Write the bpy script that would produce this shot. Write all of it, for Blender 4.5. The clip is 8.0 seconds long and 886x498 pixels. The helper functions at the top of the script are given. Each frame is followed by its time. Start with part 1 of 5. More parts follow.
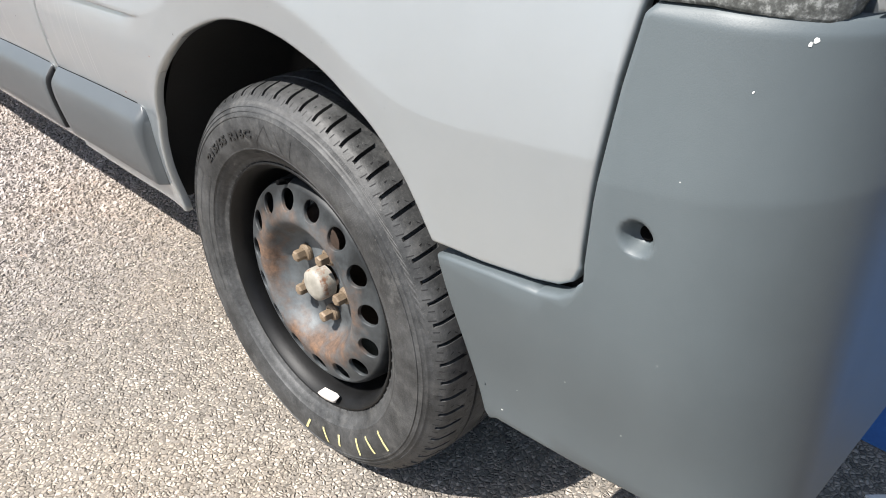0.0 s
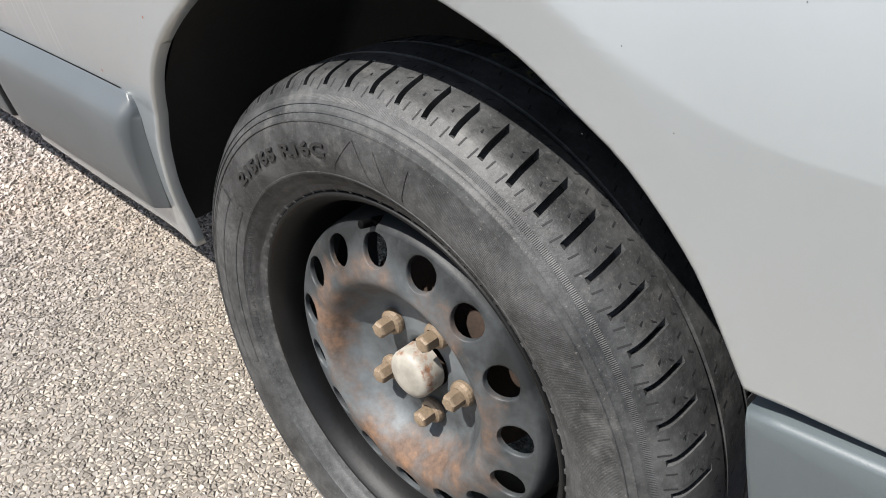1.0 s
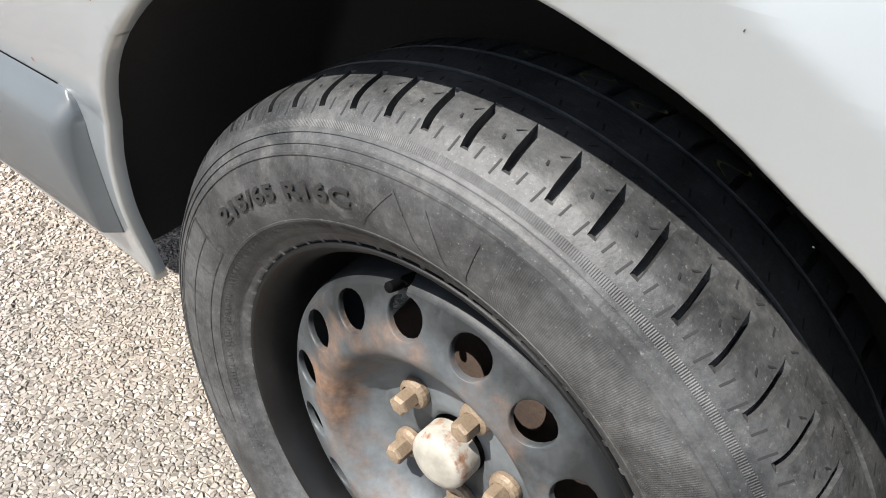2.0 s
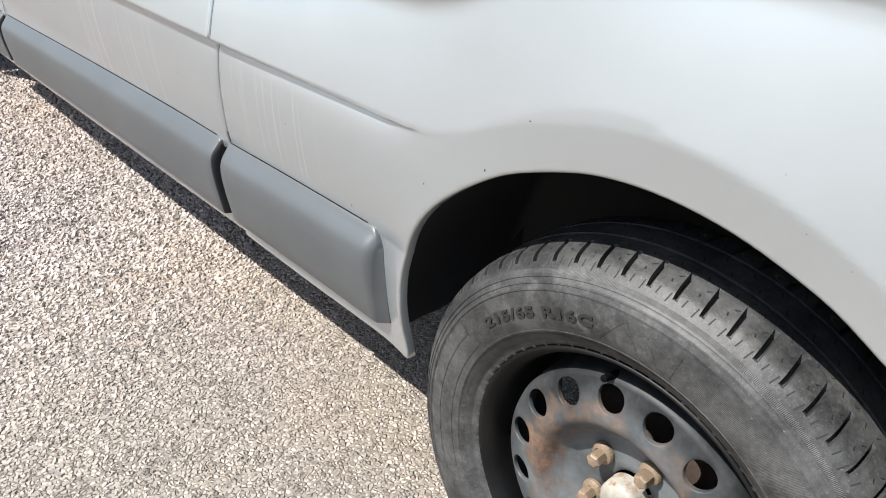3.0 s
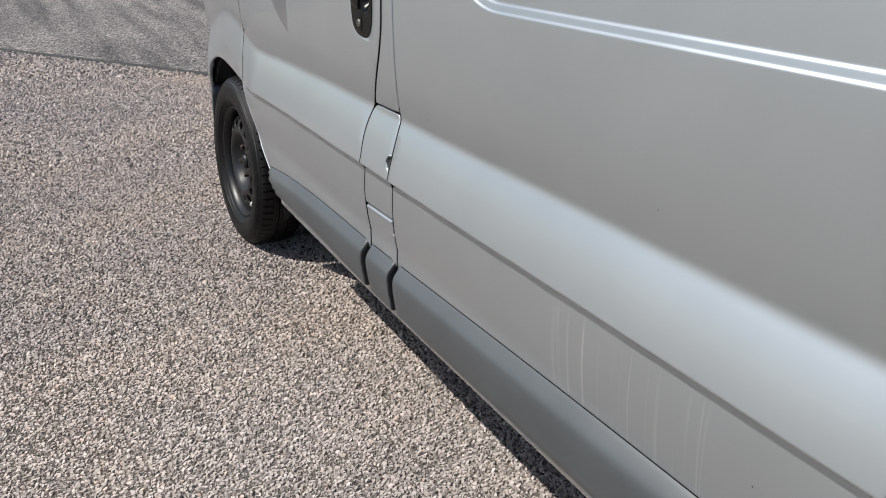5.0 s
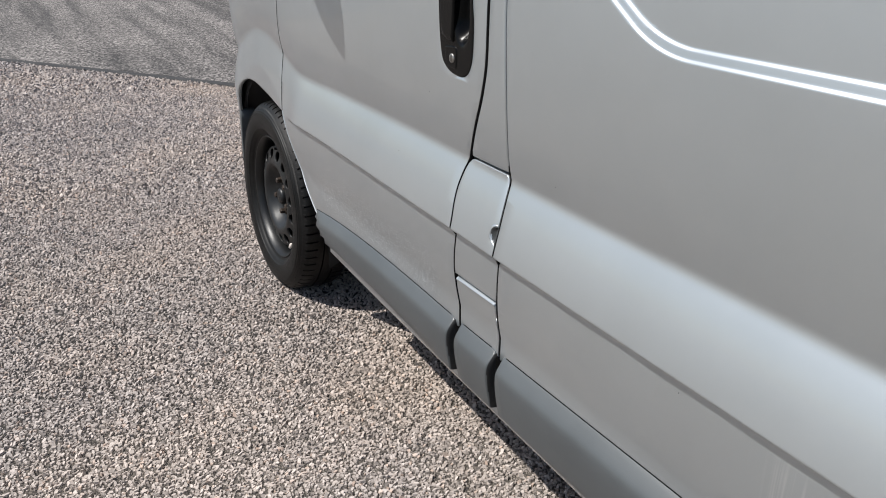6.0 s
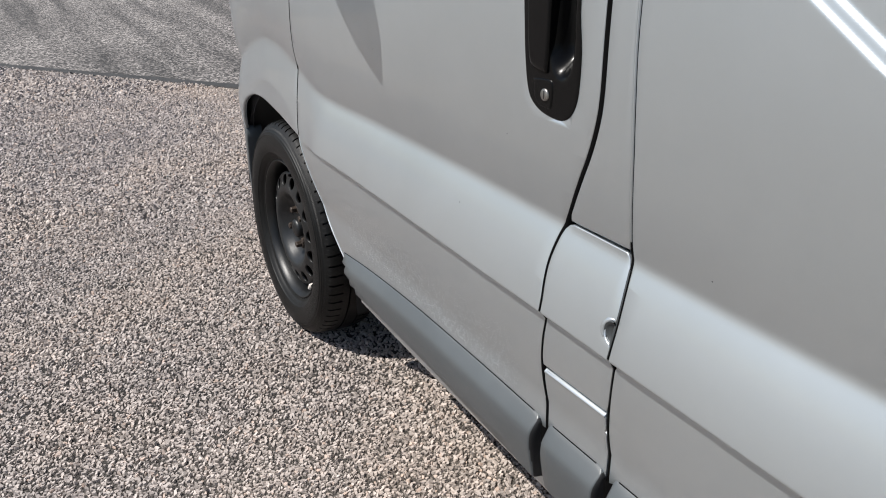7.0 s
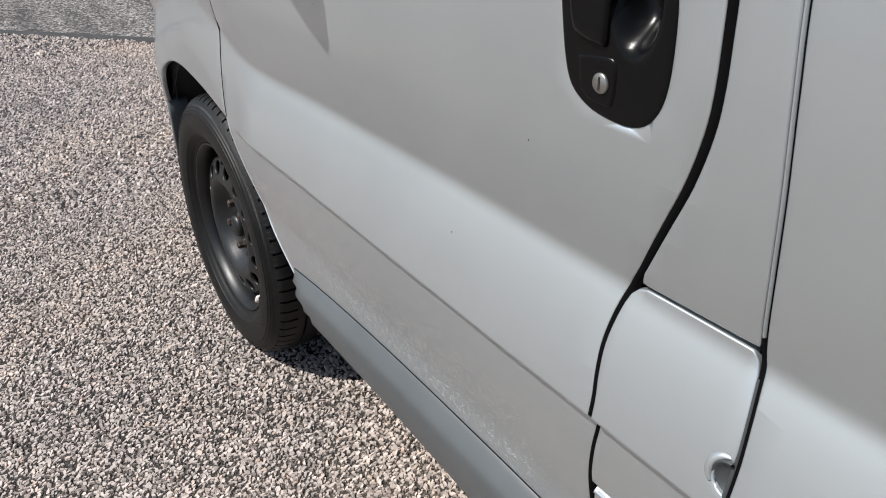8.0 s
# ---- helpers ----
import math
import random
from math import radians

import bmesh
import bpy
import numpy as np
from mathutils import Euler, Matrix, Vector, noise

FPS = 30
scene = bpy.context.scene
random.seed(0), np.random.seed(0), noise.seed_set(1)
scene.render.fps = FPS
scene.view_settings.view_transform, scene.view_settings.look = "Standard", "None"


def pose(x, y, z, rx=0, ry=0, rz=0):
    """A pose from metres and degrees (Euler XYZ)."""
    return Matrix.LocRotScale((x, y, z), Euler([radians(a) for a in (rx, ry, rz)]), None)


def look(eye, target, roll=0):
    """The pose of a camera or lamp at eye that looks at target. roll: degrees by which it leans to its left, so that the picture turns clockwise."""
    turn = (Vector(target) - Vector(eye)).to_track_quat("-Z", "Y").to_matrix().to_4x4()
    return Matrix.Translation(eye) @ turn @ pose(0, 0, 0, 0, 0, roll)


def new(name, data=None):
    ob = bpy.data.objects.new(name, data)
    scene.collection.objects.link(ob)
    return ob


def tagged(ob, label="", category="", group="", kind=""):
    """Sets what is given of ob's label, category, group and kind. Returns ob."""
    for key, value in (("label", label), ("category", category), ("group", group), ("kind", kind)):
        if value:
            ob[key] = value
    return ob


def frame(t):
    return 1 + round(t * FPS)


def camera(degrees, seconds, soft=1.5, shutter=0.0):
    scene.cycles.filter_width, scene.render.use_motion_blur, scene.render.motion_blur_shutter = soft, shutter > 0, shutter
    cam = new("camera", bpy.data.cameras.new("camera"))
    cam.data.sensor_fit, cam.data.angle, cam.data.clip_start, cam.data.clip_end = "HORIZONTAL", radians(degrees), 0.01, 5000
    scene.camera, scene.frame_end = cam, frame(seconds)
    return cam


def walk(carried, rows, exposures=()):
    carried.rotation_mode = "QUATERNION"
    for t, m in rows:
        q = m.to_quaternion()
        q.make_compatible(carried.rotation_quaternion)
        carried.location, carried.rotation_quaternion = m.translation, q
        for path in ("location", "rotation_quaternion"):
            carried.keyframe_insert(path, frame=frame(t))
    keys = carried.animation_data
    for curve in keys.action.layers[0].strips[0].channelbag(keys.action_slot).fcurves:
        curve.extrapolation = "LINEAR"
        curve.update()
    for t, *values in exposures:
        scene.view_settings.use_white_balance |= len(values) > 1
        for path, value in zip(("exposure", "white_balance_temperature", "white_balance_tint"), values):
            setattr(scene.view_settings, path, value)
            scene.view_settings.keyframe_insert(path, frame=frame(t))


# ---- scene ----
cam = camera(59.5, 8.0, soft=1.0)
PATH = [
    (0, (0.935, -0.535, 1.027), (-0.311, 0.661, 0.018), -1),
    (0.5, (0.754, -0.565, 1.006), (-0.476, 0.622, -0.033), -0.9),
    (0.7, (0.651, -0.508, 0.971), (-0.557, 0.687, -0.084), -0.7),
    (1, (0.457, -0.369, 0.902), (-0.689, 0.848, -0.197), 0.1),
    (1.2, (0.353, -0.288, 0.861), (-0.757, 0.939, -0.262), 0.3),
    (2.3, (0.258, -0.284, 0.893), (-0.713, 0.999, -0.296), 4.6),
    (2.5, (0.262, -0.35, 0.931), (-0.769, 0.922, -0.216), 4.2),
    (3, (0.314, -0.579, 1.077), (-0.91, 0.629, 0.057), 3.5),
    (3.5, (0.291, -0.7, 1.2), (-1.105, 0.409, 0.293), 3.2),
    (4, (0.089, -0.743, 1.239), (-1.423, 0.271, 0.412), 3.1),
    (4.5, (-0.191, -0.735, 1.262), (-1.761, 0.219, 0.471), 2.9),
    (5, (-0.473, -0.75, 1.263), (-2.063, 0.179, 0.482), 2.8),
    (5.2, (-0.587, -0.759, 1.269), (-2.179, 0.167, 0.489), 2.7),
    (6.3, (-1.023, -0.714, 1.282), (-2.611, 0.197, 0.477), 1.4),
    (6.5, (-1.098, -0.695, 1.278), (-2.685, 0.214, 0.467), 1.1),
    (7, (-1.32, -0.666, 1.288), (-2.891, 0.248, 0.455), 0.5),
    (7.5, (-1.526, -0.595, 1.279), (-3.066, 0.34, 0.412), -0.3),
    (8, (-1.72, -0.459, 1.226), (-3.189, 0.495, 0.26), -1),
]
walk(cam, [(t, look(eye, target, roll)) for t, eye, target, roll in PATH], [(0.0, 1.14), (0.5, 1.00), (1.0, 1.00), (2.5, 1.50), (3.0, 1.14), (3.5, 0.76), (4.5, 0.31), (6.5, 0.38), (7.5, 0.48), (8.0, 0.52)])

# ---- world, sun and exposure ----
SUN_TO = Vector((0.205, 0.675, -1.0)).normalized()          # the way the sunlight travels
world = bpy.data.worlds.new("sky_world")
world.use_nodes = True
scene.world = world
wn = world.node_tree.nodes
sky = wn.new("ShaderNodeTexSky")
sky.sky_type = "NISHITA"
sky.sun_disc = False
sky.sun_elevation = math.asin(-SUN_TO.z)
sky.sun_rotation = math.atan2(-SUN_TO.x, -SUN_TO.y)
sky.air_density, sky.dust_density, sky.ozone_density = 1.0, 1.4, 1.0
wn["Background"].inputs["Strength"].default_value = 0.085
world.node_tree.links.new(sky.outputs[0], wn["Background"].inputs["Color"])
sun = new("sun", bpy.data.lights.new("sun", "SUN"))
sun.data.energy, sun.data.angle, sun.data.color = 5.0, radians(0.53), (1.0, 0.965, 0.915)
sun.matrix_world = look((0, 0, 8), Vector((0, 0, 8)) + SUN_TO)


# ---- materials ----
def material(name):
    m = bpy.data.materials.new(name)
    m.use_nodes = True
    t = m.node_tree
    return m, t, t.nodes["Principled BSDF"]


def add(t, kind, **values):
    n = t.nodes.new("ShaderNode" + kind)
    for key, value in values.items():
        n.inputs[key].default_value = value
    return n


def ramp(t, source, stops):
    r = t.nodes.new("ShaderNodeValToRGB")
    r.color_ramp.elements[0].position, r.color_ramp.elements[0].color = stops[0][0], (*stops[0][1], 1)
    r.color_ramp.elements[1].position, r.color_ramp.elements[1].color = stops[-1][0], (*stops[-1][1], 1)
    for p, c in stops[1:-1]:
        e = r.color_ramp.elements.new(p)
        e.color = (*c, 1)
    t.links.new(source, r.inputs[0])
    return r


def noise_of(t, scale, detail=4.0, rough=0.6, coords="Object"):
    c = t.nodes.new("ShaderNodeTexCoord")
    n = add(t, "TexNoise", Scale=scale, Detail=detail, Roughness=rough)
    t.links.new(c.outputs[coords], n.inputs["Vector"])
    return n


def mix(t, a, b, fac, blend="MIX"):
    m = t.nodes.new("ShaderNodeMix")
    m.data_type, m.blend_type = "RGBA", blend
    for slot, v in ((0, fac), (6, a), (7, b)):
        if hasattr(v, "links"):
            t.links.new(v, m.inputs[slot])
        else:
            m.inputs[slot].default_value = v if slot == 0 else (*v, 1)
    return m.outputs[2]


def bump(t, bsdf, height, strength, distance):
    b = add(t, "Bump", Strength=strength, Distance=distance)
    t.links.new(height, b.inputs["Height"])
    t.links.new(b.outputs[0], bsdf.inputs["Normal"])
    return b


def region(t, x0, x1, z0, z1, soft):
    """A soft-edged mask over a stretch of the van's side, 1 inside."""
    c = t.nodes.new("ShaderNodeTexCoord")
    sep = t.nodes.new("ShaderNodeSeparateXYZ")
    t.links.new(c.outputs["Object"], sep.inputs[0])
    parts = []
    for out, lo, hi in ((sep.outputs[0], x0, x1), (sep.outputs[2], z0, z1)):
        for a, b in ((lo - soft, lo), (hi + soft, hi)):
            m = add(t, "MapRange")
            m.inputs["From Min"].default_value, m.inputs["From Max"].default_value = a, b
            t.links.new(out, m.inputs["Value"])
            parts.append(m.outputs[0])
    total = parts[0]
    for p in parts[1:]:
        k = add(t, "Math")
        k.operation = "MULTIPLY"
        t.links.new(total, k.inputs[0])
        t.links.new(p, k.inputs[1])
        total = k.outputs[0]
    return total


def times(t, a, b):
    k = add(t, "Math")
    k.operation = "MULTIPLY"
    for n, v in enumerate((a, b)):
        if hasattr(v, "links"):
            t.links.new(v, k.inputs[n])
        else:
            k.inputs[n].default_value = v
    return k.outputs[0]


def paint_material(name, scratched=None, blistered=None):
    """Silver metallic paint with dust and faint orange peel; scratched and blistered name the worn stretches."""
    m, t, b = material(name)
    dust = noise_of(t, 3.0, 6.0, 0.65)
    col = ramp(t, dust.outputs[0], [(0.3, (0.424, 0.460, 0.482)), (0.7, (0.456, 0.492, 0.514))]).outputs[0]
    metal = 0.80
    if scratched:
        c = t.nodes.new("ShaderNodeTexCoord")
        long = add(t, "Mapping")
        long.inputs["Scale"].default_value = (110.0, 1.0, 1.6)
        long.inputs["Rotation"].default_value = (0, 0.03, 0)
        t.links.new(c.outputs["Object"], long.inputs[0])
        n = add(t, "TexNoise", Scale=1.0, Detail=3.0)
        t.links.new(long.outputs[0], n.inputs["Vector"])
        line = ramp(t, n.outputs[0], [(0.56, (0.0,) * 3), (0.72, (0.40,) * 3)])
        mask = times(t, line.outputs[0], region(t, *scratched, 0.03))
        col = mix(t, col, (0.80, 0.81, 0.80), mask)
    t.links.new(col, b.inputs["Base Color"])
    b.inputs["Metallic"].default_value = metal
    rough = ramp(t, noise_of(t, 9.0, 5.0).outputs[0], [(0.3, (0.41,) * 3), (0.75, (0.445,) * 3)])
    t.links.new(rough.outputs[0], b.inputs["Roughness"])
    b.inputs["Coat Weight"].default_value = 1.0
    b.inputs["Coat Roughness"].default_value = 0.09
    b.inputs["Coat IOR"].default_value = 1.6
    height = times(t, noise_of(t, 160.0, 2.0).outputs[0], 0.012)
    if blistered:
        blobs = ramp(t, noise_of(t, 95.0, 5.0, 0.7).outputs[0], [(0.52, (0.0,) * 3), (0.60, (1.0,) * 3)])
        rise = times(t, times(t, blobs.outputs[0], region(t, *blistered, 0.07)), 0.70)
        k = add(t, "Math")
        t.links.new(height, k.inputs[0])
        t.links.new(rise, k.inputs[1])
        height = k.outputs[0]
    bump(t, b, height, 1.0, 0.001)
    return m


def plain(name, base, rough, metal=0.0, grain=0.0, scale=60.0, spread=0.12, spec=0.5, coarse=5.0):
    """A surface with stains at two scales and fine relief."""
    m, t, b = material(name)
    lo = tuple(c * (1 - spread) for c in base)
    hi = tuple(min(1.0, c * (1 + spread)) for c in base)
    big = ramp(t, noise_of(t, coarse, 6.0, 0.65).outputs[0], [(0.3, lo), (0.7, hi)])
    fine = ramp(t, noise_of(t, scale * 3, 3.0).outputs[0], [(0.35, (1 - spread,) * 3), (0.65, (1.0,) * 3)])
    t.links.new(mix(t, big.outputs[0], fine.outputs[0], 0.8, "MULTIPLY"), b.inputs["Base Color"])
    b.inputs["Roughness"].default_value = rough
    b.inputs["Metallic"].default_value = metal
    b.inputs["Specular IOR Level"].default_value = spec
    if grain:
        bump(t, b, noise_of(t, scale, 5.0, 0.6).outputs[0], grain, 0.002)
    return m


PAINT = paint_material("silver_paint")
PAINT_SCRATCHED = paint_material("scratched_silver_paint", scratched=(-1.36, -1.03, 0.545, 0.680))
PAINT_QUARTER = paint_material("streaked_silver_paint", scratched=(-0.74, -0.55, 0.58, 0.68))
PAINT_BLISTERED = paint_material("blistered_silver_paint", blistered=(-2.92, -2.26, 0.515, 0.570))
PLASTIC = plain("grey_plastic", (0.066, 0.074, 0.079), 0.38, grain=0.08, scale=700.0, spread=0.10, coarse=4.5, spec=0.5)
FADED = plain("faded_bumper_plastic", (0.077, 0.0925, 0.0995), 0.50, grain=0.10, scale=700.0, spread=0.10, coarse=3.5)
BLACK = plain("black_void", (0.012, 0.012, 0.013), 0.8, spread=0.2)
LINER = plain("liner_plastic", (0.010, 0.0105, 0.012), 0.7, grain=0.2, scale=80.0, spread=0.3)
POCKET = plain("pocket_plastic", (0.034, 0.038, 0.040), 0.5, grain=0.1, scale=300.0)
RUBBER_SEAL = plain("black_rubber", (0.0025, 0.0025, 0.0027), 0.8, spread=0.2, spec=0.05)
HANDLE = plain("handle_plastic", (0.0030, 0.0031, 0.0034), 0.26, grain=0.03, scale=500.0, spread=0.15, spec=0.15)
STEEL = plain("lock_steel", (0.30, 0.29, 0.275), 0.4, metal=0.9, spread=0.1)
NUT = plain("nut_metal", (0.215, 0.160, 0.108), 0.5, metal=0.25, grain=0.3, scale=200.0, spread=0.3, coarse=30.0)
NUT_DARK = plain("dark_nut_metal", (0.045, 0.032, 0.024), 0.5, metal=0.2, grain=0.3, scale=200.0, spread=0.45, coarse=18.0)
WHITE = plain("weight_white", (0.54, 0.50, 0.46), 0.55, grain=0.2, scale=150.0)
YELLOW = plain("yellow_chalk", (0.56, 0.50, 0.24), 0.85, spread=0.25, coarse=60.0)
CHIP_WHITE = plain("bare_primer", (0.72, 0.72, 0.70), 0.7, spread=0.1)
CHIP_DARK = plain("dark_chip", (0.03, 0.03, 0.035), 0.7, spread=0.1)
RUST = plain("rust_spot", (0.33, 0.14, 0.07), 0.85, grain=0.3, scale=300.0, spread=0.3)


# ---- mesh helpers ----
def part(name, bm, mat, parent, label="", smooth=True, kind=""):
    """One mesh object under a thing or a part."""
    me = bpy.data.meshes.new(name)
    bm.to_mesh(me)
    bm.free()
    for m in mat if isinstance(mat, (list, tuple)) else [mat]:
        me.materials.append(m)
    if smooth:
        me.shade_smooth()
    ob = new(name, me)
    ob.parent = parent
    if label or kind:
        tagged(ob, label, kind=kind)
    return ob


def empty(name, x, y, z, label, category, group=""):
    ob = new(name)
    ob.location = (x, y, z)
    return tagged(ob, label, category, group)


def smooth01(a, b, v):
    v = min(1.0, max(0.0, (v - a) / (b - a)))
    return v * v * (3 - 2 * v)


def interp(v, table):
    """A smooth curve through a short table of (place, value)."""
    if v <= table[0][0]:
        return table[0][1]
    for k in range(len(table) - 1):
        (a, p), (b, q) = table[k], table[k + 1]
        if v <= b:
            slope = []
            for j in (k, k + 1):
                if j == 0 or j == len(table) - 1:
                    slope.append(0.0)
                else:
                    slope.append((table[j + 1][1] - table[j - 1][1]) / (table[j + 1][0] - table[j - 1][0]))
            h = b - a
            f = (v - a) / h
            return (2 * f ** 3 - 3 * f * f + 1) * p + (f ** 3 - 2 * f * f + f) * h * slope[0] + (3 * f * f - 2 * f ** 3) * q + (f ** 3 - f * f) * h * slope[1]
    return table[-1][1]


def linear(v, table):
    if v <= table[0][0]:
        return table[0][1]
    for (a, p), (b, q) in zip(table, table[1:]):
        if v <= b:
            return p + (q - p) * (v - a) / (b - a)
    return table[-1][1]


def steps(a, b, size):
    n = max(1, int(round((b - a) / size)))
    return [a + (b - a) * k / n for k in range(1, n)]


def inside(p, ring):
    """Whether (x, z) of p lies in the ring of (u, v)."""
    hit = False
    for (a, b), (c, d) in zip(ring, ring[1:] + ring[:1]):
        if (b > p.z) != (d > p.z) and p.x < a + (p.z - b) * (c - a) / (d - b):
            hit = not hit
    return hit


def panel(name, outline, us, vs, place, mat, parent, label="", lip=0.004, depth=0.02):
    """A pressed sheet: the outline (u, v) cut by lines at us and vs, laid out by place(u, v), with a rolled edge turned inwards."""
    bm = bmesh.new()
    for some in outline if isinstance(outline[0], list) else [outline]:
        bm.faces.new([bm.verts.new((u, 0.0, v)) for u, v in some])
    bmesh.ops.remove_doubles(bm, verts=bm.verts[:], dist=1e-5)
    for values, no in ((vs, (0, 0, 1)), (us, (1, 0, 0))):
        for value in values:
            bmesh.ops.bisect_plane(bm, geom=bm.verts[:] + bm.edges[:] + bm.faces[:], dist=1e-6,
                                   plane_co=Vector(no) * value, plane_no=no)
    sides = outline if isinstance(outline[0], list) else [outline]
    stray = [f for f in bm.faces if not any(inside(f.calc_center_median(), some) for some in sides)]
    bmesh.ops.delete(bm, geom=stray, context="FACES")
    bm.normal_update()
    border = [e for e in bm.edges if len(e.link_faces) == 1]
    out = {}
    for e in border:
        a, b = e.verts
        d = (b.co - a.co).normalized()
        n = Vector((d.z, 0, -d.x))
        if n.dot((a.co + b.co) / 2 - e.link_faces[0].calc_center_median()) < 0:
            n = -n
        for v in e.verts:
            out[v] = out.get(v, Vector()) + n
    rings = {}
    for v, n in out.items():
        n = n.normalized() * lip
        u, w = v.co.x, v.co.z
        p1 = Vector(place(u + n.x * 0.7, w + n.z * 0.7)) + Vector((0, lip * 0.3, 0))
        p2 = Vector(place(u + n.x, w + n.z)) + Vector((0, lip * 1.0, 0))
        p3 = p2 + Vector((0, depth, 0))
        rings[v] = [bm.verts.new(p) for p in (p1, p2, p3)]
    ringed = {w for r in rings.values() for w in r}
    for v in bm.verts:
        if v not in ringed:
            v.co = place(v.co.x, v.co.z)
    for e in border:
        a, b = e.verts
        ra, rb = [a] + rings[a], [b] + rings[b]
        for k in range(3):
            bm.faces.new((ra[k], rb[k], rb[k + 1], ra[k + 1]))
    bmesh.ops.recalc_face_normals(bm, faces=bm.faces[:])
    return part(name, bm, mat, parent, label)


def arc(cx, cz, r, a, b, n):
    return [(cx + r * math.cos(radians(a + (b - a) * k / n)), cz + r * math.sin(radians(a + (b - a) * k / n))) for k in range(n + 1)]


def lathe(bm, profile, n, axis_y=True, a0=0.0, a1=2 * math.pi, close=False):
    """Turns (radius, y) pairs about the y axis."""
    whole = abs(a1 - a0 - 2 * math.pi) < 1e-6
    m = n if whole else n + 1
    rows = []
    for k in range(m):
        a = a0 + (a1 - a0) * k / n
        rows.append([bm.verts.new((r * math.cos(a), y, r * math.sin(a))) for r, y in profile])
    for k in range(n):
        p, q = rows[k], rows[(k + 1) % m]
        for j in range(len(profile) - 1 + (1 if close else 0)):
            jj = (j + 1) % len(profile)
            bm.faces.new((p[j], q[j], q[jj], p[jj]))
    return rows


def box(bm, x0, x1, y0, y1, z0, z1, bevel=0.0):
    r = bmesh.ops.create_cube(bm, size=1.0)
    for v in r["verts"]:
        v.co = ((x0 + x1) / 2 + v.co.x * (x1 - x0), (y0 + y1) / 2 + v.co.y * (y1 - y0), (z0 + z1) / 2 + v.co.z * (z1 - z0))
    if bevel:
        es = list({e for v in r["verts"] for e in v.link_edges})
        bmesh.ops.bevel(bm, geom=es, offset=bevel, segments=3, affect="EDGES", profile=0.5)


# ---- the van's side as a surface ----
def crease_z(x):
    """Height of the lower swage line, which runs into the flare over the rear wheel."""
    return interp(x, [(-3.5, 0.655), (-3.13, 0.687), (-2.8, 0.702), (-2.3, 0.708), (-1.9, 0.711), (-1.2, 0.720), (-0.8, 0.722), (-0.36, 0.725), (-0.30, 0.733), (-0.24, 0.756), (-0.16, 0.790), (-0.075, 0.813), (0.0, 0.820), (0.074, 0.811), (0.162, 0.784), (0.242, 0.750), (0.317, 0.729), (0.39, 0.726), (0.464, 0.731), (0.60, 0.740)])


def shoulder_z(x):
    """Height at which the bright slope ends and the upright upper side begins."""
    return interp(x, [(-4.12, 0.74), (-3.84, 0.825), (-3.75, 0.864), (-3.60, 0.902), (-3.52, 0.905), (-3.42, 0.900), (-3.31, 0.878), (-3.20, 0.850), (-3.10, 0.836), (-2.8, 0.847), (-2.4, 0.856), (-1.8, 0.856), (-1.4, 0.860), (-0.8, 0.861), (-0.48, 0.864), (-0.36, 0.867), (-0.31, 0.877), (-0.27, 0.892), (-0.217, 0.920), (-0.166, 0.942), (-0.115, 0.955), (-0.07, 0.960), (0.0, 0.962), (0.5, 0.970)])


def bow(x):
    """How the side draws in towards both ends, seen from above."""
    y = interp(x, [(-3.9, 0.062), (-3.5, 0.046), (-3.2, 0.034), (-2.7, 0.022), (-2.0, 0.018), (-1.2, 0.018), (-0.8, 0.020), (-0.4, 0.025), (0.4, 0.038), (0.8, 0.05)])
    # the nose turns in
    return y + 1.2 * max(0.0, -3.84 - x) ** 2


# wheel openings: centre x and z, half width to the front and to the rear, height
ARCHES = ((-0.015, 0.360, 0.340, 0.385, 0.405), (-3.510, 0.345, 0.360, 0.385, 0.380))


def arch_gap(x, z):
    """About how far outside the nearer wheel opening a place lies, in metres."""
    cx, cz, a0, a1, b = ARCHES[0] if x > -1.6 else ARCHES[1]
    a = a0 if x < cx else a1
    dx, dz = (x - cx) / a, (z - cz) / b
    if dz < 0:
        return (abs(dx) - 1) * a
    return (math.hypot(dx, dz) - 1) * a


def pressing(x, z):
    """Depth of the pressed field in the upper side, its lower edge bending up towards the front."""
    a = z - 1.137 - 0.012 * (x + 1.2)
    b = 0.53 * (x + 1.700) + 0.85 * (z - 1.160)
    h = max(0.034 - abs(a - b), 0.0) / 0.034
    d = min(a, b) - h * h * 0.0085
    # two narrow steps with a gentle facet between them
    two = 0.0
    for at in (-0.0068, 0.0068):
        e = (d - at) / 0.0032
        two += 0.36 * 0.5 * (math.hypot(e + 0.5, 0.25) - math.hypot(e - 0.5, 0.25) + 1)
    return two + 0.28 * min(1.0, max(0.0, (d + 0.0068) / 0.0136)) if x > -1.99 else 0.0


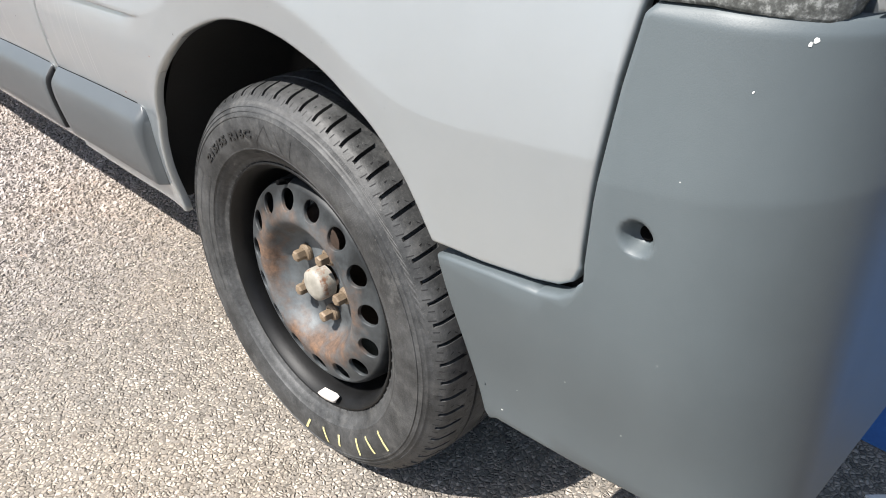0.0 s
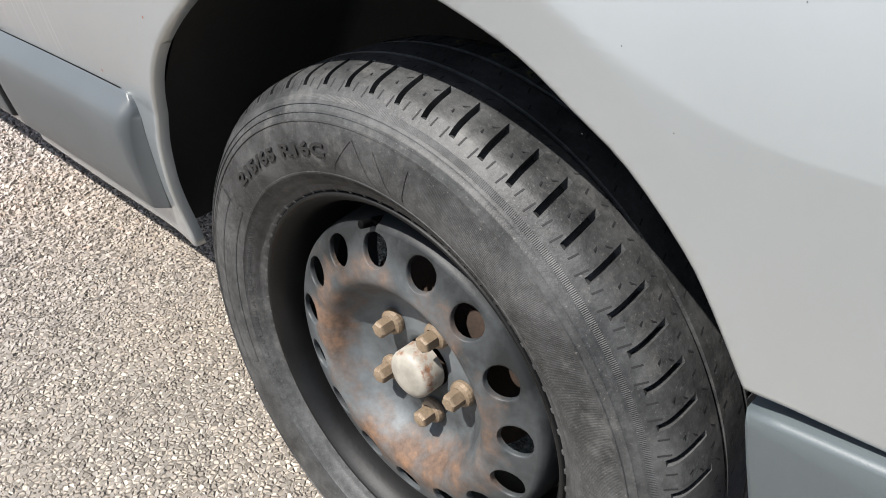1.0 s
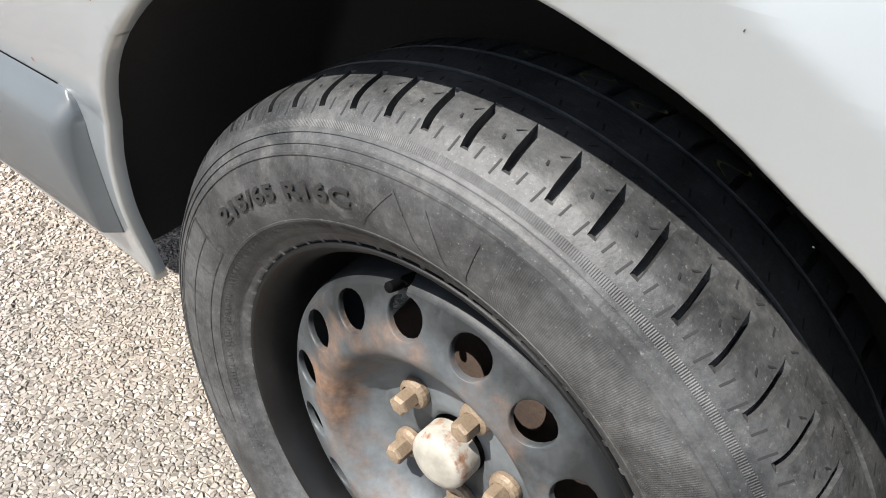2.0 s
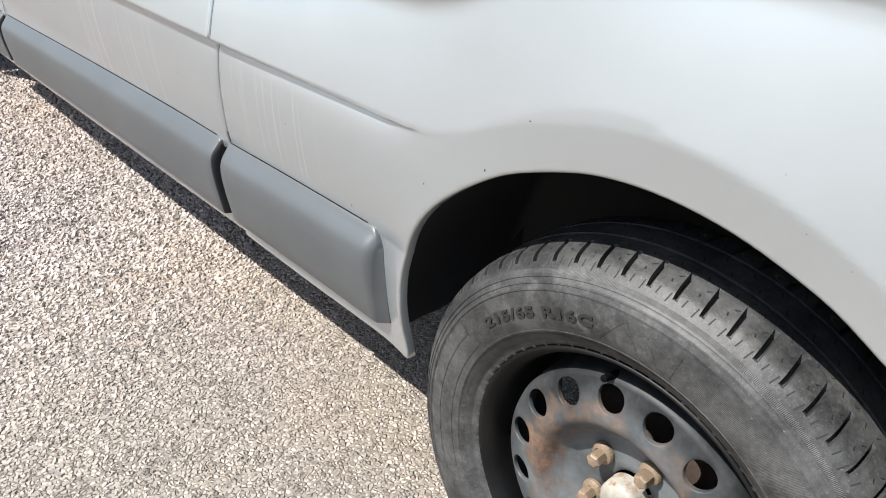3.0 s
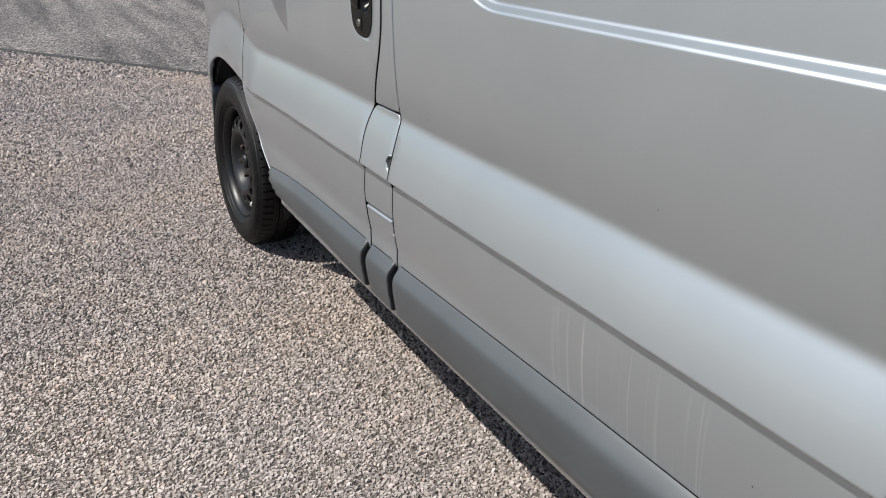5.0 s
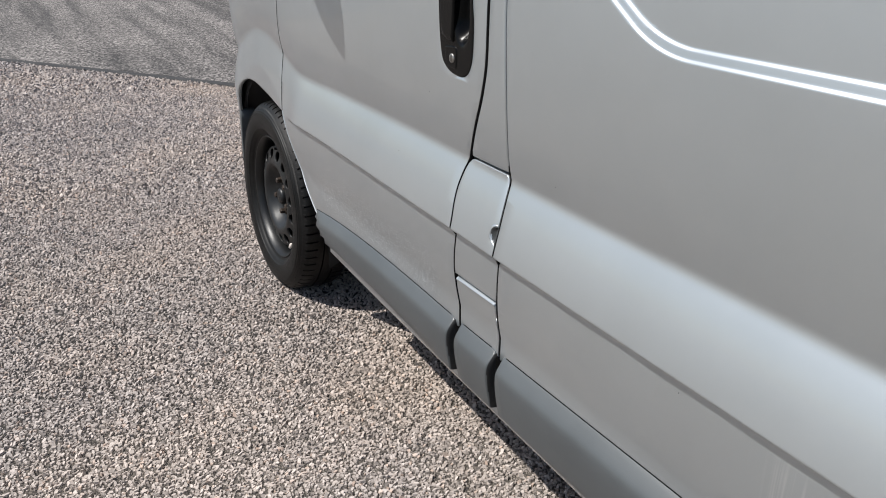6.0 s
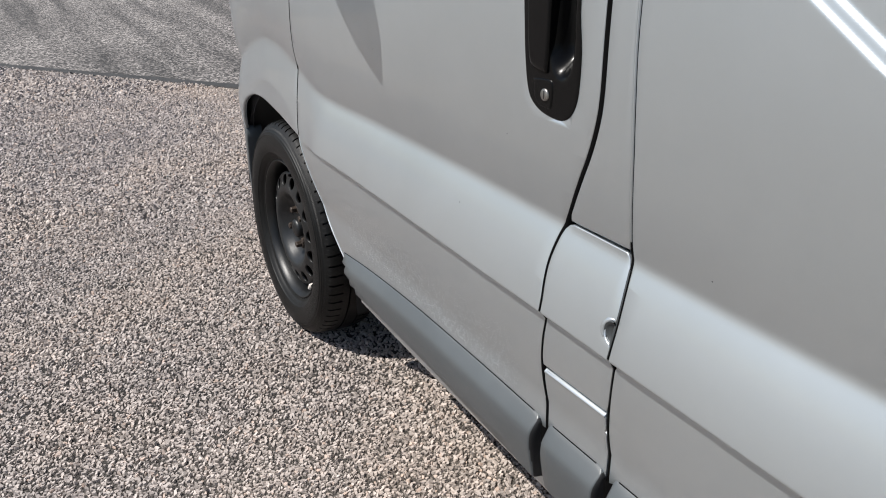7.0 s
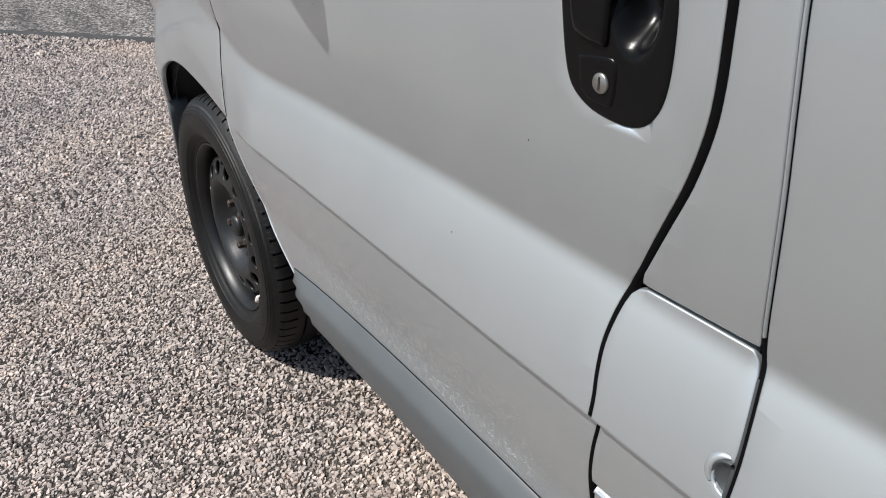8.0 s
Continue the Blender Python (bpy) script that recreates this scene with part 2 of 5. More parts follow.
def side_y(x, z):
    c, s = crease_z(x), shoulder_z(x)
    low = -0.030 + 0.012 * ((0.50 - z) / 0.12) ** 1.3 if z < 0.50 else -0.030
    # the swage overhangs the lower side a little, and fades before the rear wheel
    ledge = 0.0165 * (1 - smooth01(-0.95, -0.22, x)) * smooth01(-3.22, -3.06, x)
    # below the swage the side tucks under a little
    if z < min(c, 0.70):
        deep = min(c, 0.70) - max(z, 0.54)
        low += (1 - smooth01(-0.43, -0.22, x)) * (0.012 * deep + 0.69 * deep * deep)
    # a shallow groove keeps the swage sharp up to the flare
    if z < c:
        low += 0.009 * smooth01(-0.95, -0.55, x) * (1 - smooth01(-0.40, -0.31, x)) * math.exp(-(c - z) / 0.02)
    y = low - ledge * min(1.0, max(0.0, (z - c + 0.004) / 0.011))
    f = min(1.0, max(0.0, (z - c) / (s - c)))
    # the slope grows towards the shoulder, where it rolls over
    w = smooth01(-0.80, 0.0, x)
    h, a, b = 0.09 + 0.03 * smooth01(-1.7, -0.9, x), 0.55 + 0.65 * w, 0.90 - 0.80 * w
    k = min(f, 1 - h)
    d = max(0.0, f - (1 - h))
    g = a * k + b * k * k / 2 + (a + b * (1 - h)) * (d - d * d / (2 * h))
    whole = a * (1 - h) + b * (1 - h) ** 2 / 2 + (a + b * (1 - h)) * h / 2
    run = RUN - 0.001 * w
    y += (run + ledge) * g / whole
    if z > s:
        y += (-0.028 - 0.010 * smooth01(-0.7, -0.25, x)) * (1 - math.exp(-(z - s) / 0.10)) + (0.05 + 0.20 * (1 - smooth01(-2.9, -2.25, x))) * max(0.0, z - s - 0.10) ** 2
    y += 0.0080 * pressing(x, z)
    # a flat band flares out round the rear wheel opening and rolls in at its lip; the front one draws in
    inset = 0.058 - arch_gap(x, z)
    if inset > -0.0025:
        soft = inset if inset > 0.0025 else (inset + 0.0025) ** 2 / 0.010
        if x > -1.6:
            up = max(0.0, z - 0.36) / max(0.2, math.hypot(x + 0.015, z - 0.36))
            y -= (0.17 * (1 - up * up) ** 2 - 0.12 * up * up) * min(soft, 0.075) * smooth01(0.36, 0.46, z)
        else:
            y += 0.11 * min(soft, 0.075)
    return y + bow(x)


RUN = 0.024


def on_side(u, v):
    return (u, side_y(u, v), v)


FINE = [0.32 + 0.02 * k for k in range(18)] + [0.660 + 0.0024 * k for k in range(33)] + [0.7385 + 0.0055 * k for k in range(46)] + [1.00 + 0.025 * k for k in range(4)] + [1.100 + 0.004 * k for k in range(4)] + [1.116 + 0.0010 * k for k in range(40)] + [1.158 + 0.0022 * k for k in range(60)] + [1.30]

van = empty("panel_van", 0.0, 0.0, 0.0, "silver panel van with grey plastic cladding parked on chippings", "van")

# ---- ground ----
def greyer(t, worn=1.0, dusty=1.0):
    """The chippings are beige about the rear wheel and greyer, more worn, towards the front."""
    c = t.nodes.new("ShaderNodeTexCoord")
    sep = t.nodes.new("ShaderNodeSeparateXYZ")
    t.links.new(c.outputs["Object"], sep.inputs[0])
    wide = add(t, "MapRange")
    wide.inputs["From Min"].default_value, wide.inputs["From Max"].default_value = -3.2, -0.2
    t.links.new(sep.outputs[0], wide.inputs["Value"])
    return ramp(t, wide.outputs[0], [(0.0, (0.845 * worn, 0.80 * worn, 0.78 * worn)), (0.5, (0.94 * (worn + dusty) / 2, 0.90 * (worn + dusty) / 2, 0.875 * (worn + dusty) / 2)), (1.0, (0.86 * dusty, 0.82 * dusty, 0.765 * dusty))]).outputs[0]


def ground_material():
    """Light stone chippings bound in tar: a crazed field of stones, each with its own tone."""
    m, t, b = material("chippings")
    c = t.nodes.new("ShaderNodeTexCoord")
    v = add(t, "TexVoronoi", Scale=115.0, Randomness=1.0)
    e = add(t, "TexVoronoi", Scale=115.0, Randomness=1.0)
    e.feature = "DISTANCE_TO_EDGE"
    for n in (v, e):
        t.links.new(c.outputs["Object"], n.inputs["Vector"])
    tone = t.nodes.new("ShaderNodeSeparateColor")
    t.links.new(v.outputs["Color"], tone.inputs[0])
    stone = ramp(t, tone.outputs[0], [(0.0, (0.13, 0.121, 0.110)), (0.35, (0.23, 0.213, 0.192)), (0.7, (0.32, 0.296, 0.266)), (1.0, (0.42, 0.39, 0.352))])
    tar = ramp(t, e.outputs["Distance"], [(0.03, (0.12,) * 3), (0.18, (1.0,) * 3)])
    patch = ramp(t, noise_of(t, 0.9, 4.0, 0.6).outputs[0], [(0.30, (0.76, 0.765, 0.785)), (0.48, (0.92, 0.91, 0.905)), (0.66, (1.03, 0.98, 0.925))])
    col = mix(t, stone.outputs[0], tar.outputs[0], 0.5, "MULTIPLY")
    col = mix(t, col, patch.outputs[0], 1.0, "MULTIPLY")
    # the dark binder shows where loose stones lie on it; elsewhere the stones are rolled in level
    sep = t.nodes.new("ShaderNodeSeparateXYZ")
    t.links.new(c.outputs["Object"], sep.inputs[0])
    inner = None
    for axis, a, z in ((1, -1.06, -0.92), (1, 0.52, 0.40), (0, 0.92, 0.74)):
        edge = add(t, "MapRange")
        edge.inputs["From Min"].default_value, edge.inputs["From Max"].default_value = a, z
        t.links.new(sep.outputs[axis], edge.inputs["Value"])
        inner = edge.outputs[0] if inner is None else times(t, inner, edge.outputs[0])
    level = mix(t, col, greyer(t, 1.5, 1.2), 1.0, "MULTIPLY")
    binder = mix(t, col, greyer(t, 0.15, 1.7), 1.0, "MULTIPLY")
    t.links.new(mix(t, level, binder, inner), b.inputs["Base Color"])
    b.inputs["Roughness"].default_value = 0.85
    h = ramp(t, e.outputs["Distance"], [(0.0, (0.0,) * 3), (0.30, (1.0,) * 3)])
    mixh = mix(t, h.outputs[0], v.outputs["Color"], 0.35)
    bump(t, b, mixh, 1.0, 0.006)
    return m


def asphalt_material():
    m, t, b = material("old_asphalt")
    c = t.nodes.new("ShaderNodeTexCoord")
    v = add(t, "TexVoronoi", Scale=70.0)
    t.links.new(c.outputs["Object"], v.inputs["Vector"])
    tone = t.nodes.new("ShaderNodeSeparateColor")
    t.links.new(v.outputs["Color"], tone.inputs[0])
    stone = ramp(t, tone.outputs[0], [(0.0, (0.012, 0.011, 0.010)), (0.5, (0.096, 0.088, 0.082)), (1.0, (0.40, 0.368, 0.345))])
    patch = ramp(t, noise_of(t, 0.5, 5.0, 0.6).outputs[0], [(0.3, (0.62,) * 3), (0.7, (1.12,) * 3)])
    # long faint wheel tracks
    along = add(t, "Mapping")
    along.inputs["Rotation"].default_value = (0, 0, -0.62)
    along.inputs["Scale"].default_value = (0.22, 3.2, 1.0)
    t.links.new(c.outputs["Object"], along.inputs[0])
    track = add(t, "TexNoise", Scale=1.0, Detail=4.0)
    t.links.new(along.outputs[0], track.inputs["Vector"])
    tracks = ramp(t, track.outputs[0], [(0.36, (0.48,) * 3), (0.55, (1.05,) * 3)])
    col = mix(t, stone.outputs[0], patch.outputs[0], 1.0, "MULTIPLY")
    t.links.new(mix(t, col, tracks.outputs[0], 1.0, "MULTIPLY"), b.inputs["Base Color"])
    b.inputs["Roughness"].default_value = 0.85
    bump(t, b, v.outputs["Distance"], 0.7, 0.004)
    return m


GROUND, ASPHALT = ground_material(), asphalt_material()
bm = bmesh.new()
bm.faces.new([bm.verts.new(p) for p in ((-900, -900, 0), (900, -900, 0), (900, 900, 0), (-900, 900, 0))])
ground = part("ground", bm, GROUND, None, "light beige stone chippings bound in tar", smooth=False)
tagged(ground, category="ground", kind="structure")
# the older asphalt beyond a joint, a slab with a thin edge
bm = bmesh.new()
edge = [(-160.0, -136.0), (-9.0, -1.03), (-7.85, 0.0), (-7.0, 0.77), (60.0, 61.0)]
top = [bm.verts.new((x, y, 0.006)) for x, y in edge] + [bm.verts.new((-160, 61.0, 0.006))]
low = [bm.verts.new((v.co.x, v.co.y, -0.01)) for v in top]
bm.faces.new(top)
for k in range(len(top)):
    bm.faces.new((top[k], low[k], low[(k + 1) % len(top)], top[(k + 1) % len(top)]))
bmesh.ops.recalc_face_normals(bm, faces=bm.faces[:])
road = part("road", bm, ASPHALT, None, "older grey asphalt beyond a straight joint", smooth=False)
tagged(road, category="road", kind="structure")
# the dark tar line along the joint
bm = bmesh.new()
rows = []
for x, y in edge[:-1] + [(60.0, 61.0)]:
    rows.append([bm.verts.new((x + d * 0.6, y - d * 0.8, z)) for d, z in ((-0.055, -0.01), (-0.05, 0.010), (0.045, 0.010), (0.055, -0.01))])
for p, q in zip(rows, rows[1:]):
    for k in range(3):
        bm.faces.new((p[k], q[k], q[k + 1], p[k + 1]))
bmesh.ops.recalc_face_normals(bm, faces=bm.faces[:])
tar = part("tar_joint", bm, plain("tar", (0.035, 0.034, 0.033), 0.8, grain=0.6, scale=60.0, spread=0.4), None, "dark tar line along the asphalt's joint", smooth=False)
tagged(tar, category="road joint", kind="structure")


# ---- the side panels ----
SEAM = [(-0.789, 1.32), (-0.787, 1.114), (-0.781, 1.037), (-0.781, 0.971), (-0.787, 0.889), (-0.792, 0.864), (-0.793, 0.825), (-0.792, 0.774), (-0.791, 0.734), (-0.795, 0.70), (-0.803, 0.65), (-0.810, 0.591), (-0.815, 0.542), (-0.818, 0.378)]
DOOR_GAP = [(-2.056, 1.32), (-2.054, 1.155), (-2.053, 1.10), (-2.053, 1.060), (-2.057, 1.025), (-2.070, 0.980), (-2.090, 0.935), (-2.115, 0.883), (-2.130, 0.855), (-2.137, 0.828), (-2.140, 0.795), (-2.137, 0.765), (-2.132, 0.735), (-2.132, 0.700), (-2.138, 0.662), (-2.142, 0.615), (-2.140, 0.555), (-2.136, 0.502), (-2.130, 0.366)]
SLIDE_GAP = [(-2.004, 1.32), (-2.000, 1.15), (-1.994, 1.07), (-1.989, 1.00), (-1.988, 0.935), (-1.990, 0.866), (-1.988, 0.848), (-1.981, 0.81), (-1.976, 0.772), (-1.975, 0.735), (-1.976, 0.698), (-1.982, 0.617), (-1.984, 0.568), (-1.982, 0.512), (-1.980, 0.368)]


def refine(line, n=4):
    """A smooth curve through the given places."""
    out = []
    for k in range(len(line) - 1):
        p0, p1, p2, p3 = (Vector(line[min(max(k + j, 0), len(line) - 1)]) for j in (-1, 0, 1, 2))
        for j in range(n):
            f = j / n
            out.append(tuple(0.5 * (2 * p1 + (p2 - p0) * f + (2 * p0 - 5 * p1 + 4 * p2 - p3) * f * f + (3 * p1 - p0 - 3 * p2 + p3) * f ** 3)))
    return out + [tuple(line[-1])]


def shifted(line, dx):
    return [(x + dx, z) for x, z in line]


SEAM, DOOR_GAP, SLIDE_GAP = refine(SEAM), refine(DOOR_GAP), refine(SLIDE_GAP)

# rear quarter: from the sliding door to the bumper, round the wheel opening
rear_lip = refine([(-0.364, 0.348), (-0.368, 0.385), (-0.368, 0.425), (-0.363, 0.505), (-0.342, 0.572), (-0.309, 0.626), (-0.265, 0.670), (-0.213, 0.709), (-0.173, 0.731), (-0.113, 0.754), (-0.072, 0.765), (-0.026, 0.7705), (0.020, 0.7705), (0.070, 0.765), (0.117, 0.754), (0.166, 0.738), (0.212, 0.714), (0.255, 0.690), (0.300, 0.651), (0.325, 0.620), (0.354, 0.577)], 3)
bumper_front = [(0.445, 0.580), (0.515, 0.588), (0.546, 0.5945), (0.561, 0.604), (0.5675, 0.621), (0.568, 0.645), (0.572, 0.703), (0.578, 0.761), (0.584, 0.814), (0.591, 0.854), (0.597, 0.885), (0.61, 1.32)]
outline = [(-0.364, 0.348), (-0.370, 0.347), (-0.390, 0.350), (-0.45, 0.353), (-0.52, 0.353), (-0.62, 0.353), (-0.812, 0.356)] + list(reversed(shifted(SEAM[:-1], 0.0086))) + list(reversed(shifted(bumper_front, -0.013))) + list(reversed(rear_lip[1:]))
panel("quarter_panel", outline, steps(-0.82, -0.46, 0.02) + steps(-0.46, 0.42, 0.007) + steps(0.42, 0.61, 0.02), FINE + steps(0.36, 0.86, 0.007), on_side, PAINT_QUARTER, van, "silver rear quarter panel with a flared wheel arch", lip=0.004, depth=0.012)
outline = shifted(SLIDE_GAP, 0.0030) + list(reversed(shifted(SEAM, -0.0034)))
panel("sliding_door", outline, steps(-2.01, -0.77, 0.03) + [-1.84 + 0.0022 * k for k in range(110)], FINE, on_side, PAINT_SCRATCHED, van, "silver sliding door with a pressed field and fine scratches", lip=0.0018)
pillar_top = [p for p in DOOR_GAP if p[1] > 0.868]
outline = shifted(pillar_top, 0.0065) + [(-2.116, 0.8635)] + [(-1.996, 0.8675)] + list(reversed(shifted([p for p in SLIDE_GAP if p[1] > 0.872], -0.006)))
panel("side_pillar", outline, steps(-2.13, -1.99, 0.02), FINE, on_side, PAINT, van, "silver strip between the front and sliding doors", lip=0.002)

# the fuel flap, with a round finger notch in its rear edge
notch = arc(-1.9785, 0.755, 0.0165, 100, 262, 12)
fl = [p for p in DOOR_GAP if 0.625 < p[1] < 0.840]
fr = [p for p in SLIDE_GAP if 0.632 < p[1] < 0.846]
fr_hi = [p for p in fr if p[1] > 0.775]
fr_lo = [p for p in fr if p[1] < 0.736]
outline = [(-2.112, 0.8555), (-2.121, 0.8525), (-2.128, 0.845)] + shifted(fl, 0.0046) + [(-2.1365, 0.6145), (-1.9885, 0.6195)] + list(reversed(shifted(fr_lo, -0.0035))) + list(reversed(notch)) + list(reversed(shifted(fr_hi, -0.0050))) + [(-1.9955, 0.851), (-2.001, 0.8575)]
flap = panel("fuel_flap", outline, steps(-2.15, -1.99, 0.012), FINE, on_side, PAINT, van, "silver fuel filler flap with a finger notch", lip=0.0016, depth=0.012)
# a rolled lip round the notch and a dark pocket behind it
bm = bmesh.new()
rows = []
for k in range(19):
    a = radians(102 + 112 * k / 18)
    tube = 0.0044 * math.sin(math.pi * (0.10 + 0.86 * (1 - k / 18))) ** 0.7
    row = []
    for j in range(10):
        b = 2 * math.pi * j / 10
        far = 0.0172 + tube * (0.75 + math.cos(b))
        x, z = -1.9785 + far * math.cos(a), 0.755 + far * math.sin(a)
        row.append(bm.verts.new((x, side_y(x, z) + 0.0008 + 0.9 * tube * math.sin(b), z)))
    rows.append(row)
for p, q in zip(rows, rows[1:]):
    for j in range(10):
        bm.faces.new((p[j], p[(j + 1) % 10], q[(j + 1) % 10], q[j]))
for r in (rows[0], rows[-1]):
    bm.faces.new(r)
bmesh.ops.recalc_face_normals(bm, faces=bm.faces[:])
part("notch_lip", bm, PAINT, flap, "pale rolled lip round the finger notch")
bm = bmesh.new()
lathe(bm, [(0.0005, 0.0050), (0.0100, 0.0042), (0.0140, 0.0020), (0.0168, -0.0008), (0.0178, -0.0004), (0.0180, 0.002)], 20, a0=radians(92), a1=radians(268))
bmesh.ops.recalc_face_normals(bm, faces=bm.faces[:])
cup = part("finger_recess", bm, POCKET, flap, "dark grey pocket behind the finger notch")
cup.location = (-1.9785, side_y(-1.9785, 0.755), 0.755)
outline = [(-2.1285, 0.6035), (-2.1330, 0.6005)] + [(x + 0.0072, z) for x, z in DOOR_GAP if z < 0.594] + list(reversed([(x - 0.0080, z) for x, z in SLIDE_GAP if z < 0.598])) + [(-1.9910, 0.6060), (-1.9950, 0.6085)]
panel("lower_pillar", outline, steps(-2.15, -1.98, 0.02), FINE, on_side, PAINT, van, "silver panel below the fuel flap", lip=0.002)
# its bright upper ledge
bm = bmesh.new()
rows = []
for k in range(15):
    x, z = -2.1335 + 0.1435 * k / 14, 0.6030 + 0.0058 * k / 14
    y = side_y(x, z)
    rows.append([bm.verts.new((x, y + e, z + d)) for d, e in ((-0.0035, 0.001), (-0.0022, -0.0016), (0.0, -0.0010), (0.0034, 0.0030), (0.0044, 0.009))])
for p, q in zip(rows, rows[1:]):
    for j in range(4):
        bm.faces.new((p[j], q[j], q[j + 1], p[j + 1]))
bmesh.ops.recalc_face_normals(bm, faces=bm.faces[:])
part("ledge", bm, PAINT, bpy.data.objects["lower_pillar"], "bright upper edge of the panel")

# front door, its lower front edge following the wheel opening
front_edge = refine([(-3.21, 1.32), (-3.255, 1.03), (-3.268, 0.97), (-3.285, 0.885), (-3.277, 0.80), (-3.264, 0.735), (-3.252, 0.700), (-3.234, 0.665), (-3.205, 0.622), (-3.160, 0.572), (-3.10, 0.51), (-3.03, 0.447), (-2.980, 0.408), (-2.930, 0.374), (-2.905, 0.352)])
bowl_outline = refine([(-2.2358, 1.243), (-2.2234, 1.141), (-2.2167, 1.083), (-2.2078, 1.039), (-2.1943, 1.021), (-2.1686, 1.011), (-2.1316, 1.01), (-2.1103, 1.023), (-2.0991, 1.051), (-2.098, 1.104), (-2.1058, 1.152), (-2.117, 1.243), (-2.1742, 1.266), (-2.2358, 1.243)], 4)[:-1]
low_k = min((k for k in range(len(bowl_outline)) if bowl_outline[k][1] < 1.055), key=lambda k: abs(bowl_outline[k][0] + 2.193))
top_k = min((k for k in range(len(bowl_outline)) if bowl_outline[k][1] > 1.235), key=lambda k: abs(bowl_outline[k][0] + 2.193))
ring = bowl_outline[top_k:] + bowl_outline[:top_k]
down = len(bowl_outline) - top_k + low_k
left_side, right_side = ring[:down + 1], ring[down:] + [ring[0]]
cut_top, cut_low = (ring[0][0], 1.32), (ring[down][0], 0.362)
outline = [shifted(front_edge, 0.0045) + [cut_low] + list(reversed(left_side)) + [cut_top],
           [cut_top] + list(reversed(right_side)) + [cut_low] + list(reversed([(x - linear(z, [(0.80, 0.0028), (0.95, 0.0055)]), z) for x, z in DOOR_GAP]))]
front_door = panel("front_door", outline, steps(-3.30, -2.05, 0.03), FINE, on_side, PAINT_BLISTERED, van, "silver front door with a black handle", lip=0.0016)

# front wing
wing_lip = refine([(-3.262, 0.698), (-3.32, 0.700), (-3.40, 0.705), (-3.50, 0.712), (-3.60, 0.719), (-3.68, 0.717), (-3.74, 0.706), (-3.80, 0.683), (-3.84, 0.655), (-3.87, 0.605), (-3.885, 0.56)], 3)
outline = list(reversed([(x - 0.0045, z) for x, z in front_edge if z > 0.705])) + [(-3.245, 1.16), (-3.72, 1.08), (-4.02, 0.99), (-4.14, 0.88), (-4.16, 0.67), (-4.02, 0.61)] + list(reversed(wing_lip))
panel("front_wing", outline, steps(-4.16, -3.25, 0.03), FINE + steps(0.55, 0.68, 0.012), on_side, PAINT, van, "silver front wing over the wheel", lip=0.004, depth=0.008)


# ---- cladding along the sill ----
def cladding_low(x):
    return linear(x, [(-3.0, 0.370), (-2.0, 0.379), (-1.2, 0.391), (-0.80, 0.397), (-0.36, 0.395)])


def cladding_top(x):
    return interp(x, [(-3.10, 0.420), (-3.03, 0.446), (-2.96, 0.459), (-2.78, 0.481), (-2.58, 0.495), (-2.34, 0.501), (-2.14, 0.502), (-1.98, 0.507), (-1.5, 0.526), (-1.2, 0.536), (-0.99, 0.541), (-0.82, 0.5425), (-0.66, 0.547), (-0.48, 0.550), (-0.30, 0.550)])


BULGE = [(0.0, 0.0), (0.002, 0.0040), (0.006, 0.0085), (0.012, 0.0140), (0.018, 0.0192), (0.024, 0.0238), (0.029, 0.0266), (0.035, 0.0284), (0.045, 0.0296), (0.060, 0.0298), (0.085, 0.0286), (0.20, 0.0200)]


